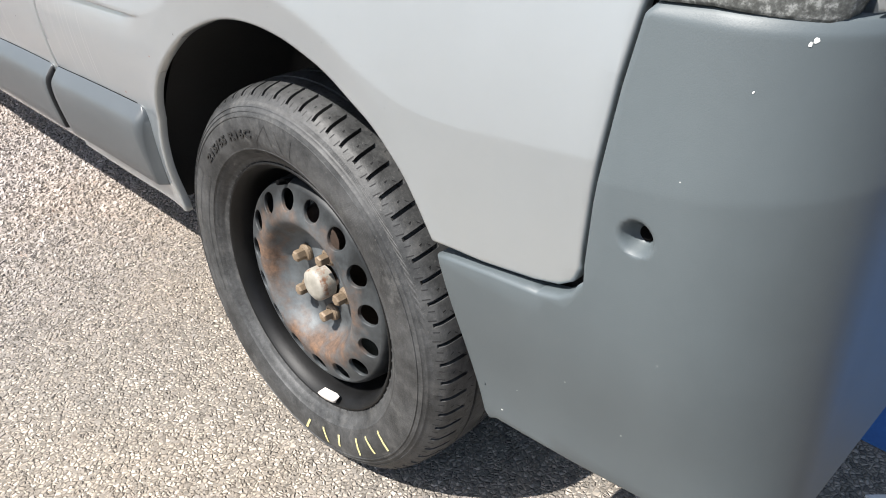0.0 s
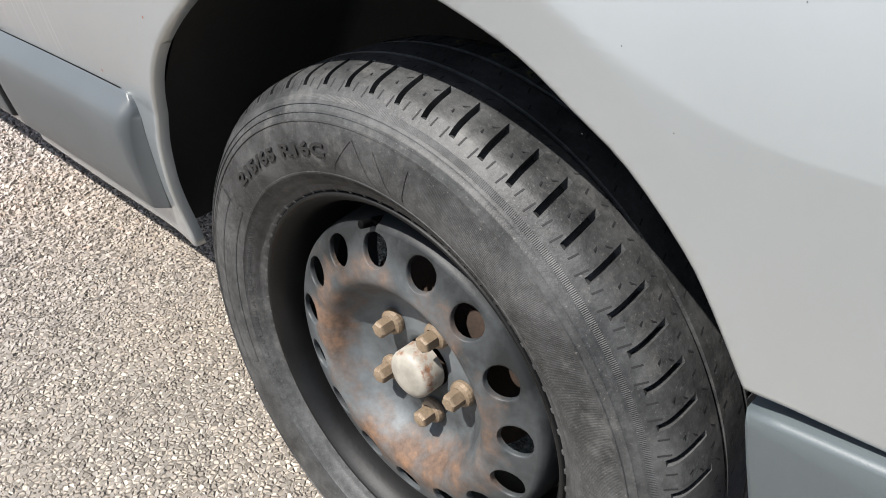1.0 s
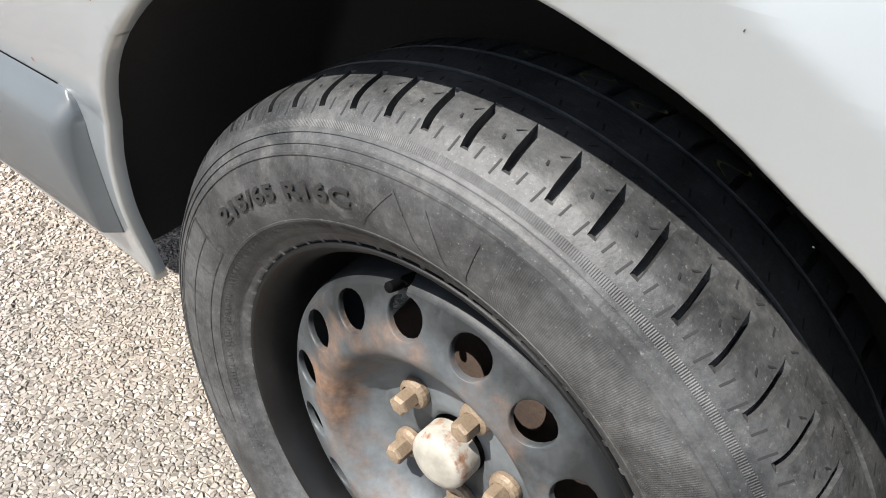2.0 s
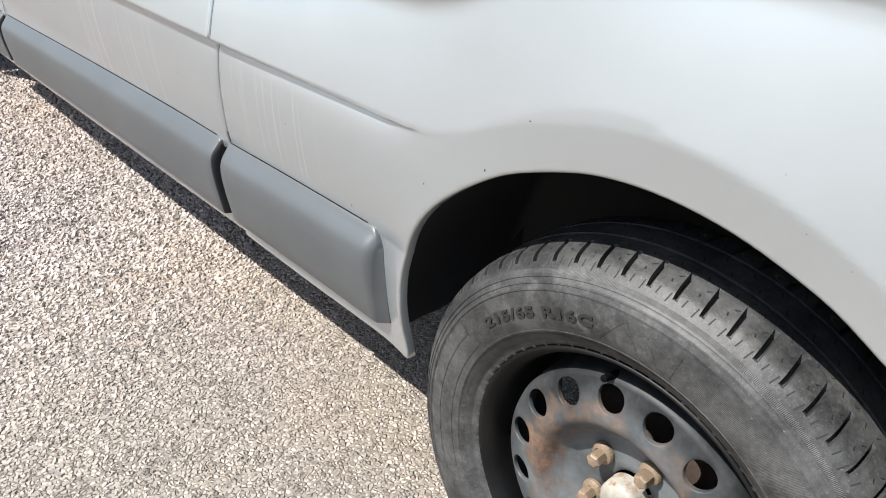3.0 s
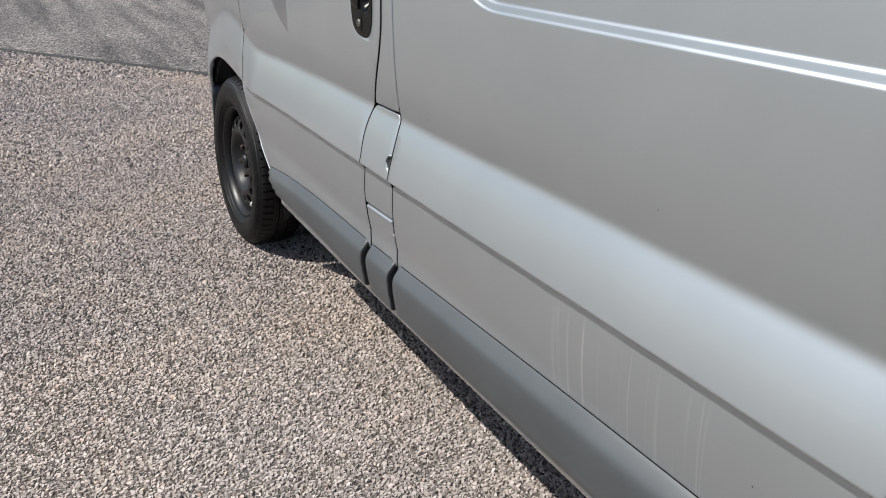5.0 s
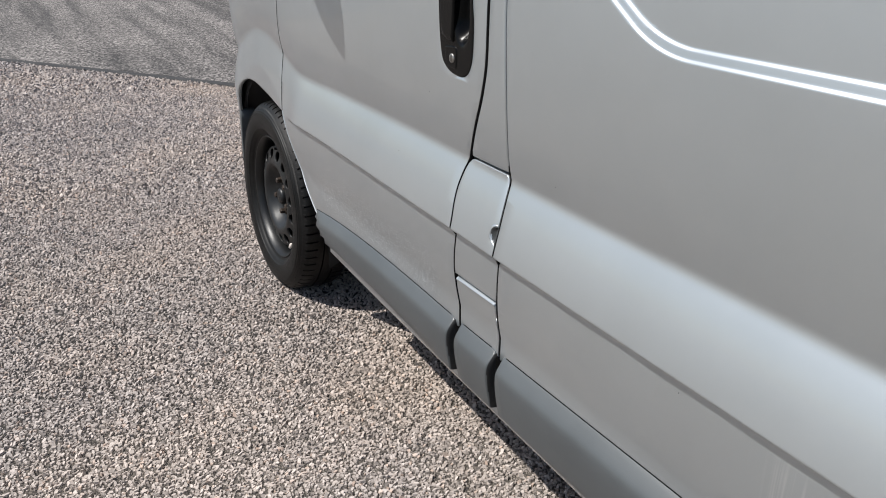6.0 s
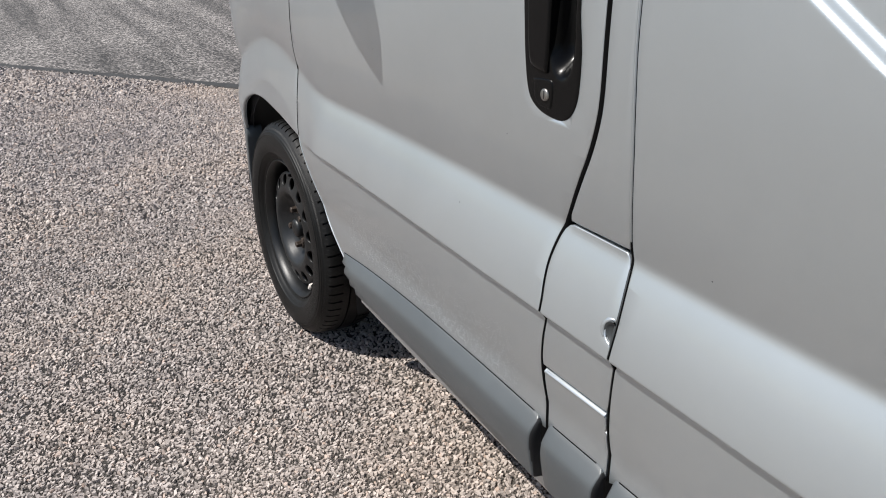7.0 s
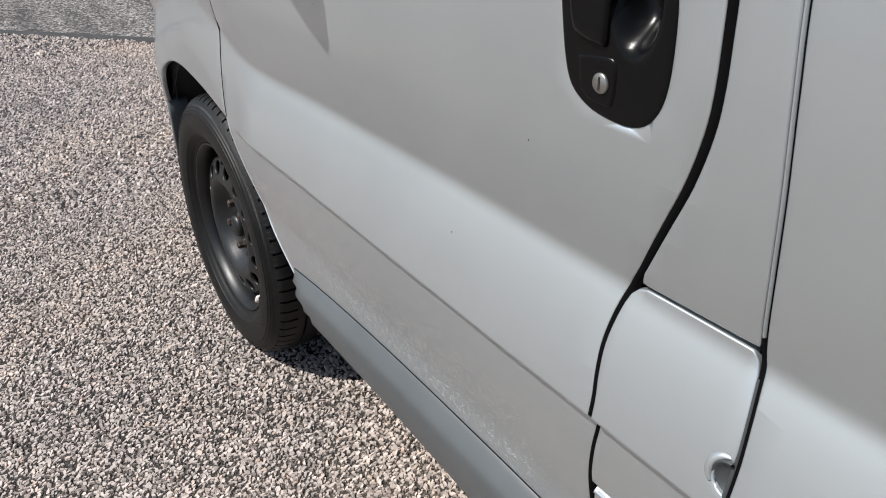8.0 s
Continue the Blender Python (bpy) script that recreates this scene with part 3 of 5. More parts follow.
def cladding(name, x0, x1, lean0, lean1, turn, label, corner=0.022, shaded_end=True):
    """A moulded strip with a broad rounded top edge and turned-in ends. v is the depth below its top edge."""
    def place(u, v):
        z = cladding_top(u) - v
        f2 = min(1.0, max(0.0, (u - x0 - lean0 * v) / 0.012))
        f3 = min(1.0, max(0.0, (x1 + lean1 * v - u) / turn))
        round_off = lambda g: math.sqrt(max(0.0, 1 - (1 - g) ** 2))
        out = interp(v, BULGE) * (0.25 + 0.75 * round_off(f2)) * round_off(f3)
        return (u, side_y(u, z) - max(out - 0.003, -0.003 + 0.0048 * smooth01(0.004, 0.035, v)), z)

    h0, h1 = cladding_top(x0) - cladding_low(x0), cladding_top(x1) - cladding_low(x1)
    r = 0.016
    outline = [(x0 + lean0 * h0, h0)] + [(x0 + lean0 * r * (1 - f) ** 2 + r * f * f, r * (1 - f) ** 2) for f in (0.0, 0.2, 0.4, 0.6, 0.8, 1.0)] + [(x1 - corner, 0.0)]
    outline += [(x1 - corner + corner * math.sin(a), corner - corner * math.cos(a)) for a in (0.3, 0.6, 0.9, 1.2)] + [(x1 + lean1 * corner, corner), (x1 + lean1 * h1, h1)]
    outline.reverse()
    us = steps(x0, x1, 0.03) + [x0 + k for k in (0.001, 0.003, 0.006, 0.010)] + [x1 - turn * k for k in (0.03, 0.1, 0.2, 0.35, 0.5, 0.7, 1.0)]
    vs = [0.001, 0.002, 0.004, 0.007, 0.010, 0.014, 0.019, 0.023, 0.026, 0.029, 0.032, 0.036, 0.04, 0.05, 0.065, 0.09, 0.12, 0.16, 0.19]
    strip = panel(name, outline, us, vs, place, PLASTIC, van, label, lip=0.0015, depth=0.018)
    # shade on the end turned in towards the gap, put in as darker plastic
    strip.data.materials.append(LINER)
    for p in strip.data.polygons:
        if shaded_end and p.center.x > x1 + lean1 * (cladding_top(x1) - p.center.z) - 0.62 * turn and p.center.z < cladding_top(x1) - 0.004:
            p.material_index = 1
    # a thin black strip draws the shaded gap between the cladding and the paint
    bm = bmesh.new()
    rows = []
    for u in [x0 + 0.010] + steps(x0 + 0.01, x1 - corner, 0.02) + [x1 - corner]:
        z = cladding_top(u) - 0.0025
        rows.append([bm.verts.new((u, side_y(u, z + d) + e, z + d)) for d, e in ((0.0024, 0.001), (0.0018, -0.0008), (0.0006, -0.0010), (-0.001, -0.0004))])
    for p, q in zip(rows, rows[1:]):
        for k in range(3):
            bm.faces.new((p[k], q[k], q[k + 1], p[k + 1]))
    bmesh.ops.recalc_face_normals(bm, faces=bm.faces[:])
    part("gap_shade", bm, RUBBER_SEAL, strip, "thin black strip standing in for the shaded gap along the top edge")
    return strip


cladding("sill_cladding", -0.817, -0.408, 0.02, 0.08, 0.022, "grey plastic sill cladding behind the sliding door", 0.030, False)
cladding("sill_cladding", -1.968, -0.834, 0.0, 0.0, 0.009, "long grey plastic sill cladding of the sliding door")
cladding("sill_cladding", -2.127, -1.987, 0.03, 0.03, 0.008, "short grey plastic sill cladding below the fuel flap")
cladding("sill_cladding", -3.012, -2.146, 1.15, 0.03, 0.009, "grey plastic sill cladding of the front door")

# painted sill below the cladding
bm = bmesh.new()
xs = [-2.93 + 2.47 * k / 60 for k in range(61)]
rows = []
for x in xs:
    z = cladding_low(x) - 0.020
    y = side_y(x, 0.38)
    rows.append([bm.verts.new((x, y + a, z + b)) for a, b in ((0.016, 0.05), (0.003, 0.016), (0.004, -0.012), (0.010, -0.022), (0.024, -0.027), (0.09, -0.020))])
for p, q in zip(rows, rows[1:]):
    for k in range(5):
        bm.faces.new((p[k], q[k], q[k + 1], p[k + 1]))
bmesh.ops.recalc_face_normals(bm, faces=bm.faces[:])
part("sill", bm, PAINT, van, "silver sill edge below the cladding")


def seal(line, width, sink, label, mat=RUBBER_SEAL):
    """A black rubber strip lying in a gap between two panels."""
    bm = bmesh.new()
    rows = []
    for x, z in line:
        y = side_y(x, z) + sink
        rows.append([bm.verts.new((x + d, y + e, z)) for d, e in ((-width, 0.004), (-width * 0.5, 0.0), (width * 0.5, 0.0), (width, 0.004))])
    for p, q in zip(rows, rows[1:]):
        for k in range(3):
            bm.faces.new((p[k], q[k], q[k + 1], p[k + 1]))
    bmesh.ops.recalc_face_normals(bm, faces=bm.faces[:])
    return part("panel_seal", bm, mat, van, label)


seal(DOOR_GAP, 0.0070, 0.0006, "black rubber seal at the front door's edge")
bm = bmesh.new()
rows = []
for x, z in [p for p in SLIDE_GAP if p[1] > 0.874]:
    y = side_y(x, z)
    rows.append([bm.verts.new((x + d, y + e, z)) for d, e in ((-0.0038, 0.006), (-0.0034, 0.0006), (-0.0018, -0.0016), (-0.0004, -0.0014), (0.0004, 0.001), (0.0007, 0.008))])
for p, q in zip(rows, rows[1:]):
    for j in range(5):
        bm.faces.new((p[j], q[j], q[j + 1], p[j + 1]))
bmesh.ops.recalc_face_normals(bm, faces=bm.faces[:])
part("edge_strip", bm, PAINT, van, "silver strip along the sliding door's front edge")
seal(SLIDE_GAP, 0.0060, 0.0008, "black rubber seal at the sliding door's front edge")
seal(SEAM, 0.0052, 0.0030, "black seal at the sliding door's rear edge")


def rolled_edge(name, line, across, parent, label, mat=PAINT):
    """A bead along a panel's edge; across gives its section as (sideways, inwards)."""
    bm = bmesh.new()
    rows = [[bm.verts.new((x + d, side_y(x, z) + e, z)) for d, e in across] for x, z in line]
    for p, q in zip(rows, rows[1:]):
        for j in range(len(across) - 1):
            bm.faces.new((p[j], q[j], q[j + 1], p[j + 1]))
    bmesh.ops.recalc_face_normals(bm, faces=bm.faces[:])
    return part(name, bm, mat, parent, label)


rolled_edge("rolled_edge", [p for p in SEAM if p[1] > 0.55], [(-0.0032, 0.0060), (-0.0026, 0.0016), (-0.0014, 0.0002), (0.0006, 0.0002), (0.0018, 0.0014), (0.0022, 0.0050)], bpy.data.objects["sliding_door"], "rounded rear edge of the sliding door")
rolled_edge("rolled_edge", [p for p in SLIDE_GAP if 0.63 < p[1] < 0.846], [(-0.0062, 0.0060), (-0.0052, 0.0006), (-0.0016, 0.0003), (-0.0010, 0.0030)], flap, "dark grey rubber along the flap's edge", POCKET)
rolled_edge("rolled_edge", [p for p in front_edge if p[1] < 0.705], [(-0.0008, 0.0100), (-0.0016, 0.0040), (0.0, 0.0004), (0.0030, -0.0016), (0.0058, -0.0010), (0.0070, 0.0012)], front_door, "rolled edge of the front door at the wheel opening")
for x, half in ((-0.8260, 0.0120), (-1.9775, 0.0105), (-2.1365, 0.0110)):
    top = cladding_top(x) - 0.010
    seal([(x, top - (top - cladding_low(x)) * k / 12) for k in range(13)], half, -0.0060, "black gap between two lengths of sill cladding")
seal(front_edge[:25], 0.0055, 0.0004, "black rubber seal at the front wing's edge")


# ---- rear bumper ----
CORNER_X, CORNER_R = 0.650, 0.135


def bumper_plan(u):
    """Along the side, round the corner and across the back."""
    y0 = 0.004
    if u < CORNER_X:
        return u, y0 + bow(u) - bow(CORNER_X) + 0.09 * max(0.0, 0.55 - u) ** 1.2, Vector((0, -1, 0))
    a = (u - CORNER_X) / CORNER_R
    if a < math.pi / 2:
        return CORNER_X + CORNER_R * math.sin(a), y0 + CORNER_R * (1 - math.cos(a)), Vector((math.sin(a), -math.cos(a), 0))
    return CORNER_X + CORNER_R, y0 + CORNER_R + (u - CORNER_X - CORNER_R * math.pi / 2), Vector((1, 0, 0))


def on_bumper(u, v):
    x, y, n = bumper_plan(u)
    out = -0.046 * (1 - smooth01(0.28, 0.60, v)) * (1 - smooth01(0.66, 0.85, u))
    # above a soft line the face leans back a little
    line = 0.722 + 0.12 * (min(u, 0.85) - 0.58)
    out -= 0.095 * max(0.0, v - line - 0.004)
    # rolled top edge
    out -= 0.003 * (1 - smooth01(0.0, 0.006, 0.882 - v))
    d = math.hypot(u - 0.622, v - 0.684)
    out -= 0.020 * (1 - smooth01(0.007, 0.019, d))
    return (x + n.x * out, y + n.y * out, v)


outline = [(0.410, 0.309), (0.404, 0.316), (0.360, 0.553), (0.445, 0.566), (0.515, 0.574), (0.545, 0.582), (0.562, 0.594), (0.572, 0.613), (0.5745, 0.635), (0.578, 0.703), (0.584, 0.761), (0.590, 0.814), (0.597, 0.855), (0.600, 0.873), (0.606, 0.880), (0.655, 0.882), (0.74, 0.881), (2.4, 0.880), (2.4, 0.360), (0.86, 0.352), (0.65, 0.342), (0.523, 0.330), (0.422, 0.317)]
us = steps(0.36, 0.65, 0.02) + steps(0.645, 0.88, 0.012) + [1.2, 1.8] + [0.600 + 0.003 * k for k in range(16)]
vs = steps(0.30, 0.88, 0.03) + [0.712 + 0.004 * k for k in range(13)] + [0.661 + 0.003 * k for k in range(16)] + [0.862 + 0.004 * k for k in range(10)]
bumper = panel("rear_bumper", outline, us, vs, on_bumper, FADED, van, "scuffed dark grey plastic rear bumper", lip=0.005, depth=0.02)
bm = bmesh.new()
lathe(bm, [(0.0005, 0.004), (0.004, 0.003), (0.0055, 0.0), (0.0075, 0.0), (0.008, 0.006)], 16)
plug = part("screw_plug", bm, RUBBER_SEAL, bumper, "black screw head in the bumper's recess")
px, py, pz = on_bumper(0.622, 0.684)
plug.location = (px + 0.002, py - 0.004, pz)

# the blue painted bay behind the van, and a scrap of its white sign
BAY_BLUE = plain("bay_blue", (0.035, 0.13, 0.36), 0.8, grain=0.5, scale=120.0, spread=0.2)
BAY_WHITE = plain("bay_white", (0.62, 0.62, 0.60), 0.8, grain=0.5, scale=120.0, spread=0.15)


def painted_patch(name, corners, mat, label):
    bm = bmesh.new()
    top = [bm.verts.new((x, y, 0.005)) for x, y in corners]
    low = [bm.verts.new((x, y, -0.005)) for x, y in corners]
    bm.faces.new(top)
    for k in range(len(top)):
        bm.faces.new((top[k], low[k], low[(k + 1) % len(top)], top[(k + 1) % len(top)]))
    bmesh.ops.recalc_face_normals(bm, faces=bm.faces[:])
    return tagged(part(name, bm, mat, None, label, smooth=False), category="road marking", kind="structure")


painted_patch("bay_marking", [(0.50, 0.735), (1.9, 0.72), (1.9, 2.1), (0.50, 2.1)], BAY_BLUE, "worn blue paint of a parking bay on the ground")
painted_patch("bay_sign", [(0.765, 0.600), (0.90, 0.56), (0.93, 0.64), (0.79, 0.625)], BAY_WHITE, "scrap of a white painted sign beside the blue bay")

# ---- inner shell, roof and far side ----
def opening_z(x):
    """Lower border of the shell: over the wheel openings it rises clear of them."""
    for cx, cz, a0, a1, b in ARCHES:
        d = abs(x - cx) / (max(a0, a1) + 0.045)
        if d < 1:
            return max(0.36, cz + (b + 0.035) * math.sqrt(1 - d * d))
    return 0.36 if x < 0.56 else 0.60


def roof_z(x):
    return linear(x, [(-4.26, 0.80), (-4.14, 0.93), (-3.60, 1.14), (-3.30, 1.25), (-2.58, 1.88), (-2.25, 1.95), (0.66, 1.97), (0.82, 1.92)])


bm = bmesh.new()
rows = []
for x in [-4.24 + 0.04 * k for k in range(124)]:
    lo, hi = opening_z(x), roof_z(x)
    mid = min(1.31, hi - 0.06)
    pts = []
    for k in range(9):
        z = lo + (mid - lo) * k / 8
        pts.append((x, side_y(x, z) + 0.030 - 0.030 * smooth01(1.25, 1.30, z), z))
    y1 = side_y(x, mid)
    for k in range(1, 7):
        f = k / 6
        pts.append((x, y1 + 0.20 * f * f * (hi - mid) / 0.7 + 0.02 * f, mid + (hi - mid) * (1 - (1 - f) ** 1.6)))
    pts += [(x, 2 * 0.915 - y, z) for _, y, z in reversed(pts)]
    rows.append([bm.verts.new(p) for p in pts])
for p, q in zip(rows, rows[1:]):
    for k in range(len(p) - 1):
        f = bm.faces.new((p[k], q[k], q[k + 1], p[k + 1]))
        if k < 8 and sum(v.co.z for v in f.verts) / 4 < 1.30:
            f.material_index = 1
for r in (rows[0], rows[-1]):
    bm.faces.new(r)
bmesh.ops.recalc_face_normals(bm, faces=bm.faces[:])
part("body_shell", bm, [PAINT, BLACK], van, "silver roof and upper body over a dark inner shell")

# floor pan, dark, clear of the wheels
bm = bmesh.new()
rows = []
for x, y0 in ((-4.10, 0.36), (-2.95, 0.36), (-2.91, 0.07), (-0.46, 0.07), (-0.42, 0.36), (0.42, 0.36), (0.46, 0.12), (0.70, 0.12)):
    rows.append([bm.verts.new(p) for p in ((x, y0, 0.345), (x, 1.83 - y0, 0.345), (x, 1.83 - y0, 0.48), (x, y0, 0.48))])
for p, q in zip(rows, rows[1:]):
    for k in range(4):
        bm.faces.new((p[k], q[k], q[(k + 1) % 4], p[(k + 1) % 4]))
bm.faces.new(rows[0])
bm.faces.new(rows[-1])
bmesh.ops.recalc_face_normals(bm, faces=bm.faces[:])
part("floor_pan", bm, BLACK, van, "dark underside of the van", smooth=False)



def wheel_well(cx, cz, a, b, y0, y1, name, label):
    bm = bmesh.new()
    ring = [(cx + (a + 0.055) * math.cos(t), cz + (b + 0.030) * math.sin(t)) for t in [radians(1 + 181 * k / 54) for k in range(55)]]
    rows = []
    for x, z in ring:
        rib = 0.004 * math.sin(20 * x)
        rows.append([bm.verts.new((x, y, z + rib * (k % 2))) for k, y in enumerate([y0 + (y1 - y0) * j / 8 for j in range(9)])])
    for p, q in zip(rows, rows[1:]):
        for k in range(8):
            bm.faces.new((p[k], q[k], q[k + 1], p[k + 1]))
    bm.faces.new([r[-1] for r in rows])
    bmesh.ops.recalc_face_normals(bm, faces=bm.faces[:])
    return part(name, bm, LINER, van, label)


wheel_well(-0.010, 0.360, 0.365, 0.392, 0.040, 0.34, "arch_liner", "black liner of the rear wheel arch")
wheel_well(-3.510, 0.345, 0.400, 0.378, 0.060, 0.36, "arch_liner", "black liner of the front wheel arch")

# splash guard behind the front wheel; its unseen tail by the sill blocks sun
def on_guard(u, v):
    return (u, 0.085 + bow(u) - 0.018, v)


panel("splash_guard", [(-3.135, 0.44), (-3.12, 0.19), (-3.03, 0.250), (-2.95, 0.320), (-2.82, 0.345), (-2.82, 0.375), (-2.97, 0.40)], steps(-3.135, -2.82, 0.03), steps(0.19, 0.44, 0.03), on_guard, RUBBER_SEAL, van, "black plastic splash guard behind the front wheel", lip=0.004, depth=0.2)

# front bumper, dark, ahead of the front wheel
def on_front_bumper(u, v):
    return (u, bow(u) - 0.020 + 0.05 * max(0.0, 0.40 - v), v)


panel("front_bumper", [(-3.885, 0.552), (-4.02, 0.600), (-4.18, 0.658), (-4.38, 0.665), (-4.38, 0.25), (-3.91, 0.27)], steps(-4.38, -3.88, 0.03), steps(0.27, 0.66, 0.05), on_front_bumper, PLASTIC, van, "dark grey plastic front bumper ahead of the wheel", lip=0.004, depth=0.05)


# ---- door handle ----
def rounded(x0, x1, z0, z1, r, n=6):
    return arc(x1 - r, z1 - r, r, 0, 90, n) + arc(x0 + r, z1 - r, r, 90, 180, n) + arc(x0 + r, z0 + r, r, 180, 270, n) + arc(x1 - r, z0 + r, r, 270, 360, n)


def slab(name, outline, depth, y0, mat, parent, label="", edge=0.003, dish=None):
    """A thick plate standing proud of the side at y0, with rounded borders; dish(x, z) sinks or lifts its face."""
    cx = sum(p[0] for p in outline) / len(outline)
    cz = sum(p[1] for p in outline) / len(outline)

    def at(f, dy):
        return [bm.verts.new((cx + (x - cx) * f, y0 + dy + side_y(cx + (x - cx) * f, cz + (z - cz) * f) + (dish(cx + (x - cx) * f, cz + (z - cz) * f) if dish else 0.0), cz + (z - cz) * f)) for x, z in outline]

    bm = bmesh.new()
    size = max(abs(x - cx) for x, _ in outline)
    rings = [at(1.0, depth), at(1.0, edge), at(1 - 0.3 * edge / size, edge * 0.3), at(1 - edge / size, 0.0)] + [at(f, 0.0) for f in (0.8, 0.6, 0.4, 0.2)]
    for p, q in zip(rings, rings[1:]):
        for k in range(len(p)):
            bm.faces.new((p[k], p[(k + 1) % len(p)], q[(k + 1) % len(p)], q[k]))
    bm.faces.new(rings[-1])
    bmesh.ops.recalc_face_normals(bm, faces=bm.faces[:])
    return part(name, bm, mat, parent, label)



def on_handle(x, z):
    d = math.hypot((x + 2.136 + 0.06 * (z - 1.075)) / 0.029, min(0.0, z - 1.110) / 0.050)
    lip = 0.0018 * (1 - smooth01(0.0, 0.006, abs(d - 1.05)))
    return (x, side_y(x, z) - 0.0012 + 0.030 * (1 - smooth01(0.25, 1.0, d)) - lip, z)


handle = panel("door_handle", bowl_outline, steps(-2.245, -2.10, 0.003), steps(1.005, 1.265, 0.005), on_handle, HANDLE, front_door, "glossy black handle recess with a lock", lip=0.002, depth=0.02)
slab("grip", refine([(-2.219, 1.243), (-2.2111, 1.148), (-2.2033, 1.083), (-2.1921, 1.071), (-2.1697, 1.068), (-2.1618, 1.075), (-2.1607, 1.148), (-2.1686, 1.243), (-2.219, 1.243)], 3)[:-1], 0.022, -0.0065, HANDLE, handle, "black pull grip", 0.004)
slab("lock_housing", refine([(-2.1954, 1.056), (-2.1921, 1.03), (-2.182, 1.02), (-2.1607, 1.018), (-2.1518, 1.023), (-2.1506, 1.056), (-2.1686, 1.06), (-2.1954, 1.056)], 3)[:-1], 0.012, -0.0026, HANDLE, handle, "black lock housing", 0.003)
LOCK_Y = side_y(-2.1669, 1.0355)
bm = bmesh.new()
lathe(bm, [(0.0002, 0.0), (0.0078, 0.0), (0.0086, 0.001), (0.0088, 0.006)], 28)
lock = part("lock_cylinder", bm, STEEL, handle, "round steel lock with a key slot")
lock.location = (-2.1660, LOCK_Y - 0.0050, 1.0375)
bm = bmesh.new()
box(bm, -2.1669, -2.1651, LOCK_Y - 0.0056, LOCK_Y - 0.003, 1.0320, 1.0430)
part("key_slot", bm, BLACK, handle, "", smooth=False)


# ---- tail lamp over the bumper ----
def chalky_material():
    m, t, b = material("weathered_lens_trim")
    spots = ramp(t, noise_of(t, 140.0, 6.0, 0.75).outputs[0], [(0.40, (0.055, 0.058, 0.055)), (0.52, (0.11, 0.115, 0.11)), (0.62, (0.30, 0.31, 0.30))])
    t.links.new(spots.outputs[0], b.inputs["Base Color"])
    b.inputs["Roughness"].default_value = 0.6
    bump(t, b, noise_of(t, 300.0, 4.0).outputs[0], 0.3, 0.001)
    return m


def on_lamp(u, v):
    x, y, n = bumper_plan(u)
    out = -0.016 - 0.012 * smooth01(0.95, 1.25, v)
    return (x + n.x * out, y + n.y * out, v)


panel("tail_lamp", [(0.597, 0.896), (0.604, 0.8895), (0.652, 0.892), (0.706, 0.889), (0.745, 0.886), (0.757, 0.889), (0.762, 0.900), (0.766, 1.25), (0.606, 1.25)], steps(0.60, 0.76, 0.012), steps(0.90, 1.25, 0.03), on_lamp, chalky_material(), van, "weathered chalky dark tail lamp trim above the bumper", lip=0.004)
panel("rear_corner", [(0.785, 0.893), (0.780, 0.905), (0.780, 1.25), (0.96, 1.25), (0.96, 0.888)], steps(0.78, 0.96, 0.012), steps(0.90, 1.25, 0.05), on_lamp, PAINT, van, "silver rear corner panel", lip=0.004)

# ---- door mirror, seen by its shadow on the door ----
bm = bmesh.new()
rows = []
for k in range(9):
    f = k / 8
    y = 0.0 - 0.27 * f
    x = -3.105 + 0.310 * f
    zc = 1.415 - 0.018 * f
    h = 0.115 + 0.02 * math.sin(f * math.pi) - 0.06 * f ** 3
    w = 0.075 * (1 - 0.8 * f ** 2.5)
    rows.append([bm.verts.new((x + w * math.cos(a) * (abs(math.cos(a)) ** -0.3 if abs(math.cos(a)) > 1e-3 else 1), y, zc + h * math.sin(a))) for a in [2 * math.pi * j / 20 for j in range(20)]])
for p, q in zip(rows, rows[1:]):
    for j in range(20):
        bm.faces.new((p[j], p[(j + 1) % 20], q[(j + 1) % 20], q[j]))
for r in (rows[0], rows[-1]):
    bm.faces.new(r)
bmesh.ops.recalc_face_normals(bm, faces=bm.faces[:])
part("door_mirror", bm, PLASTIC, front_door, "dark grey plastic door mirror housing")

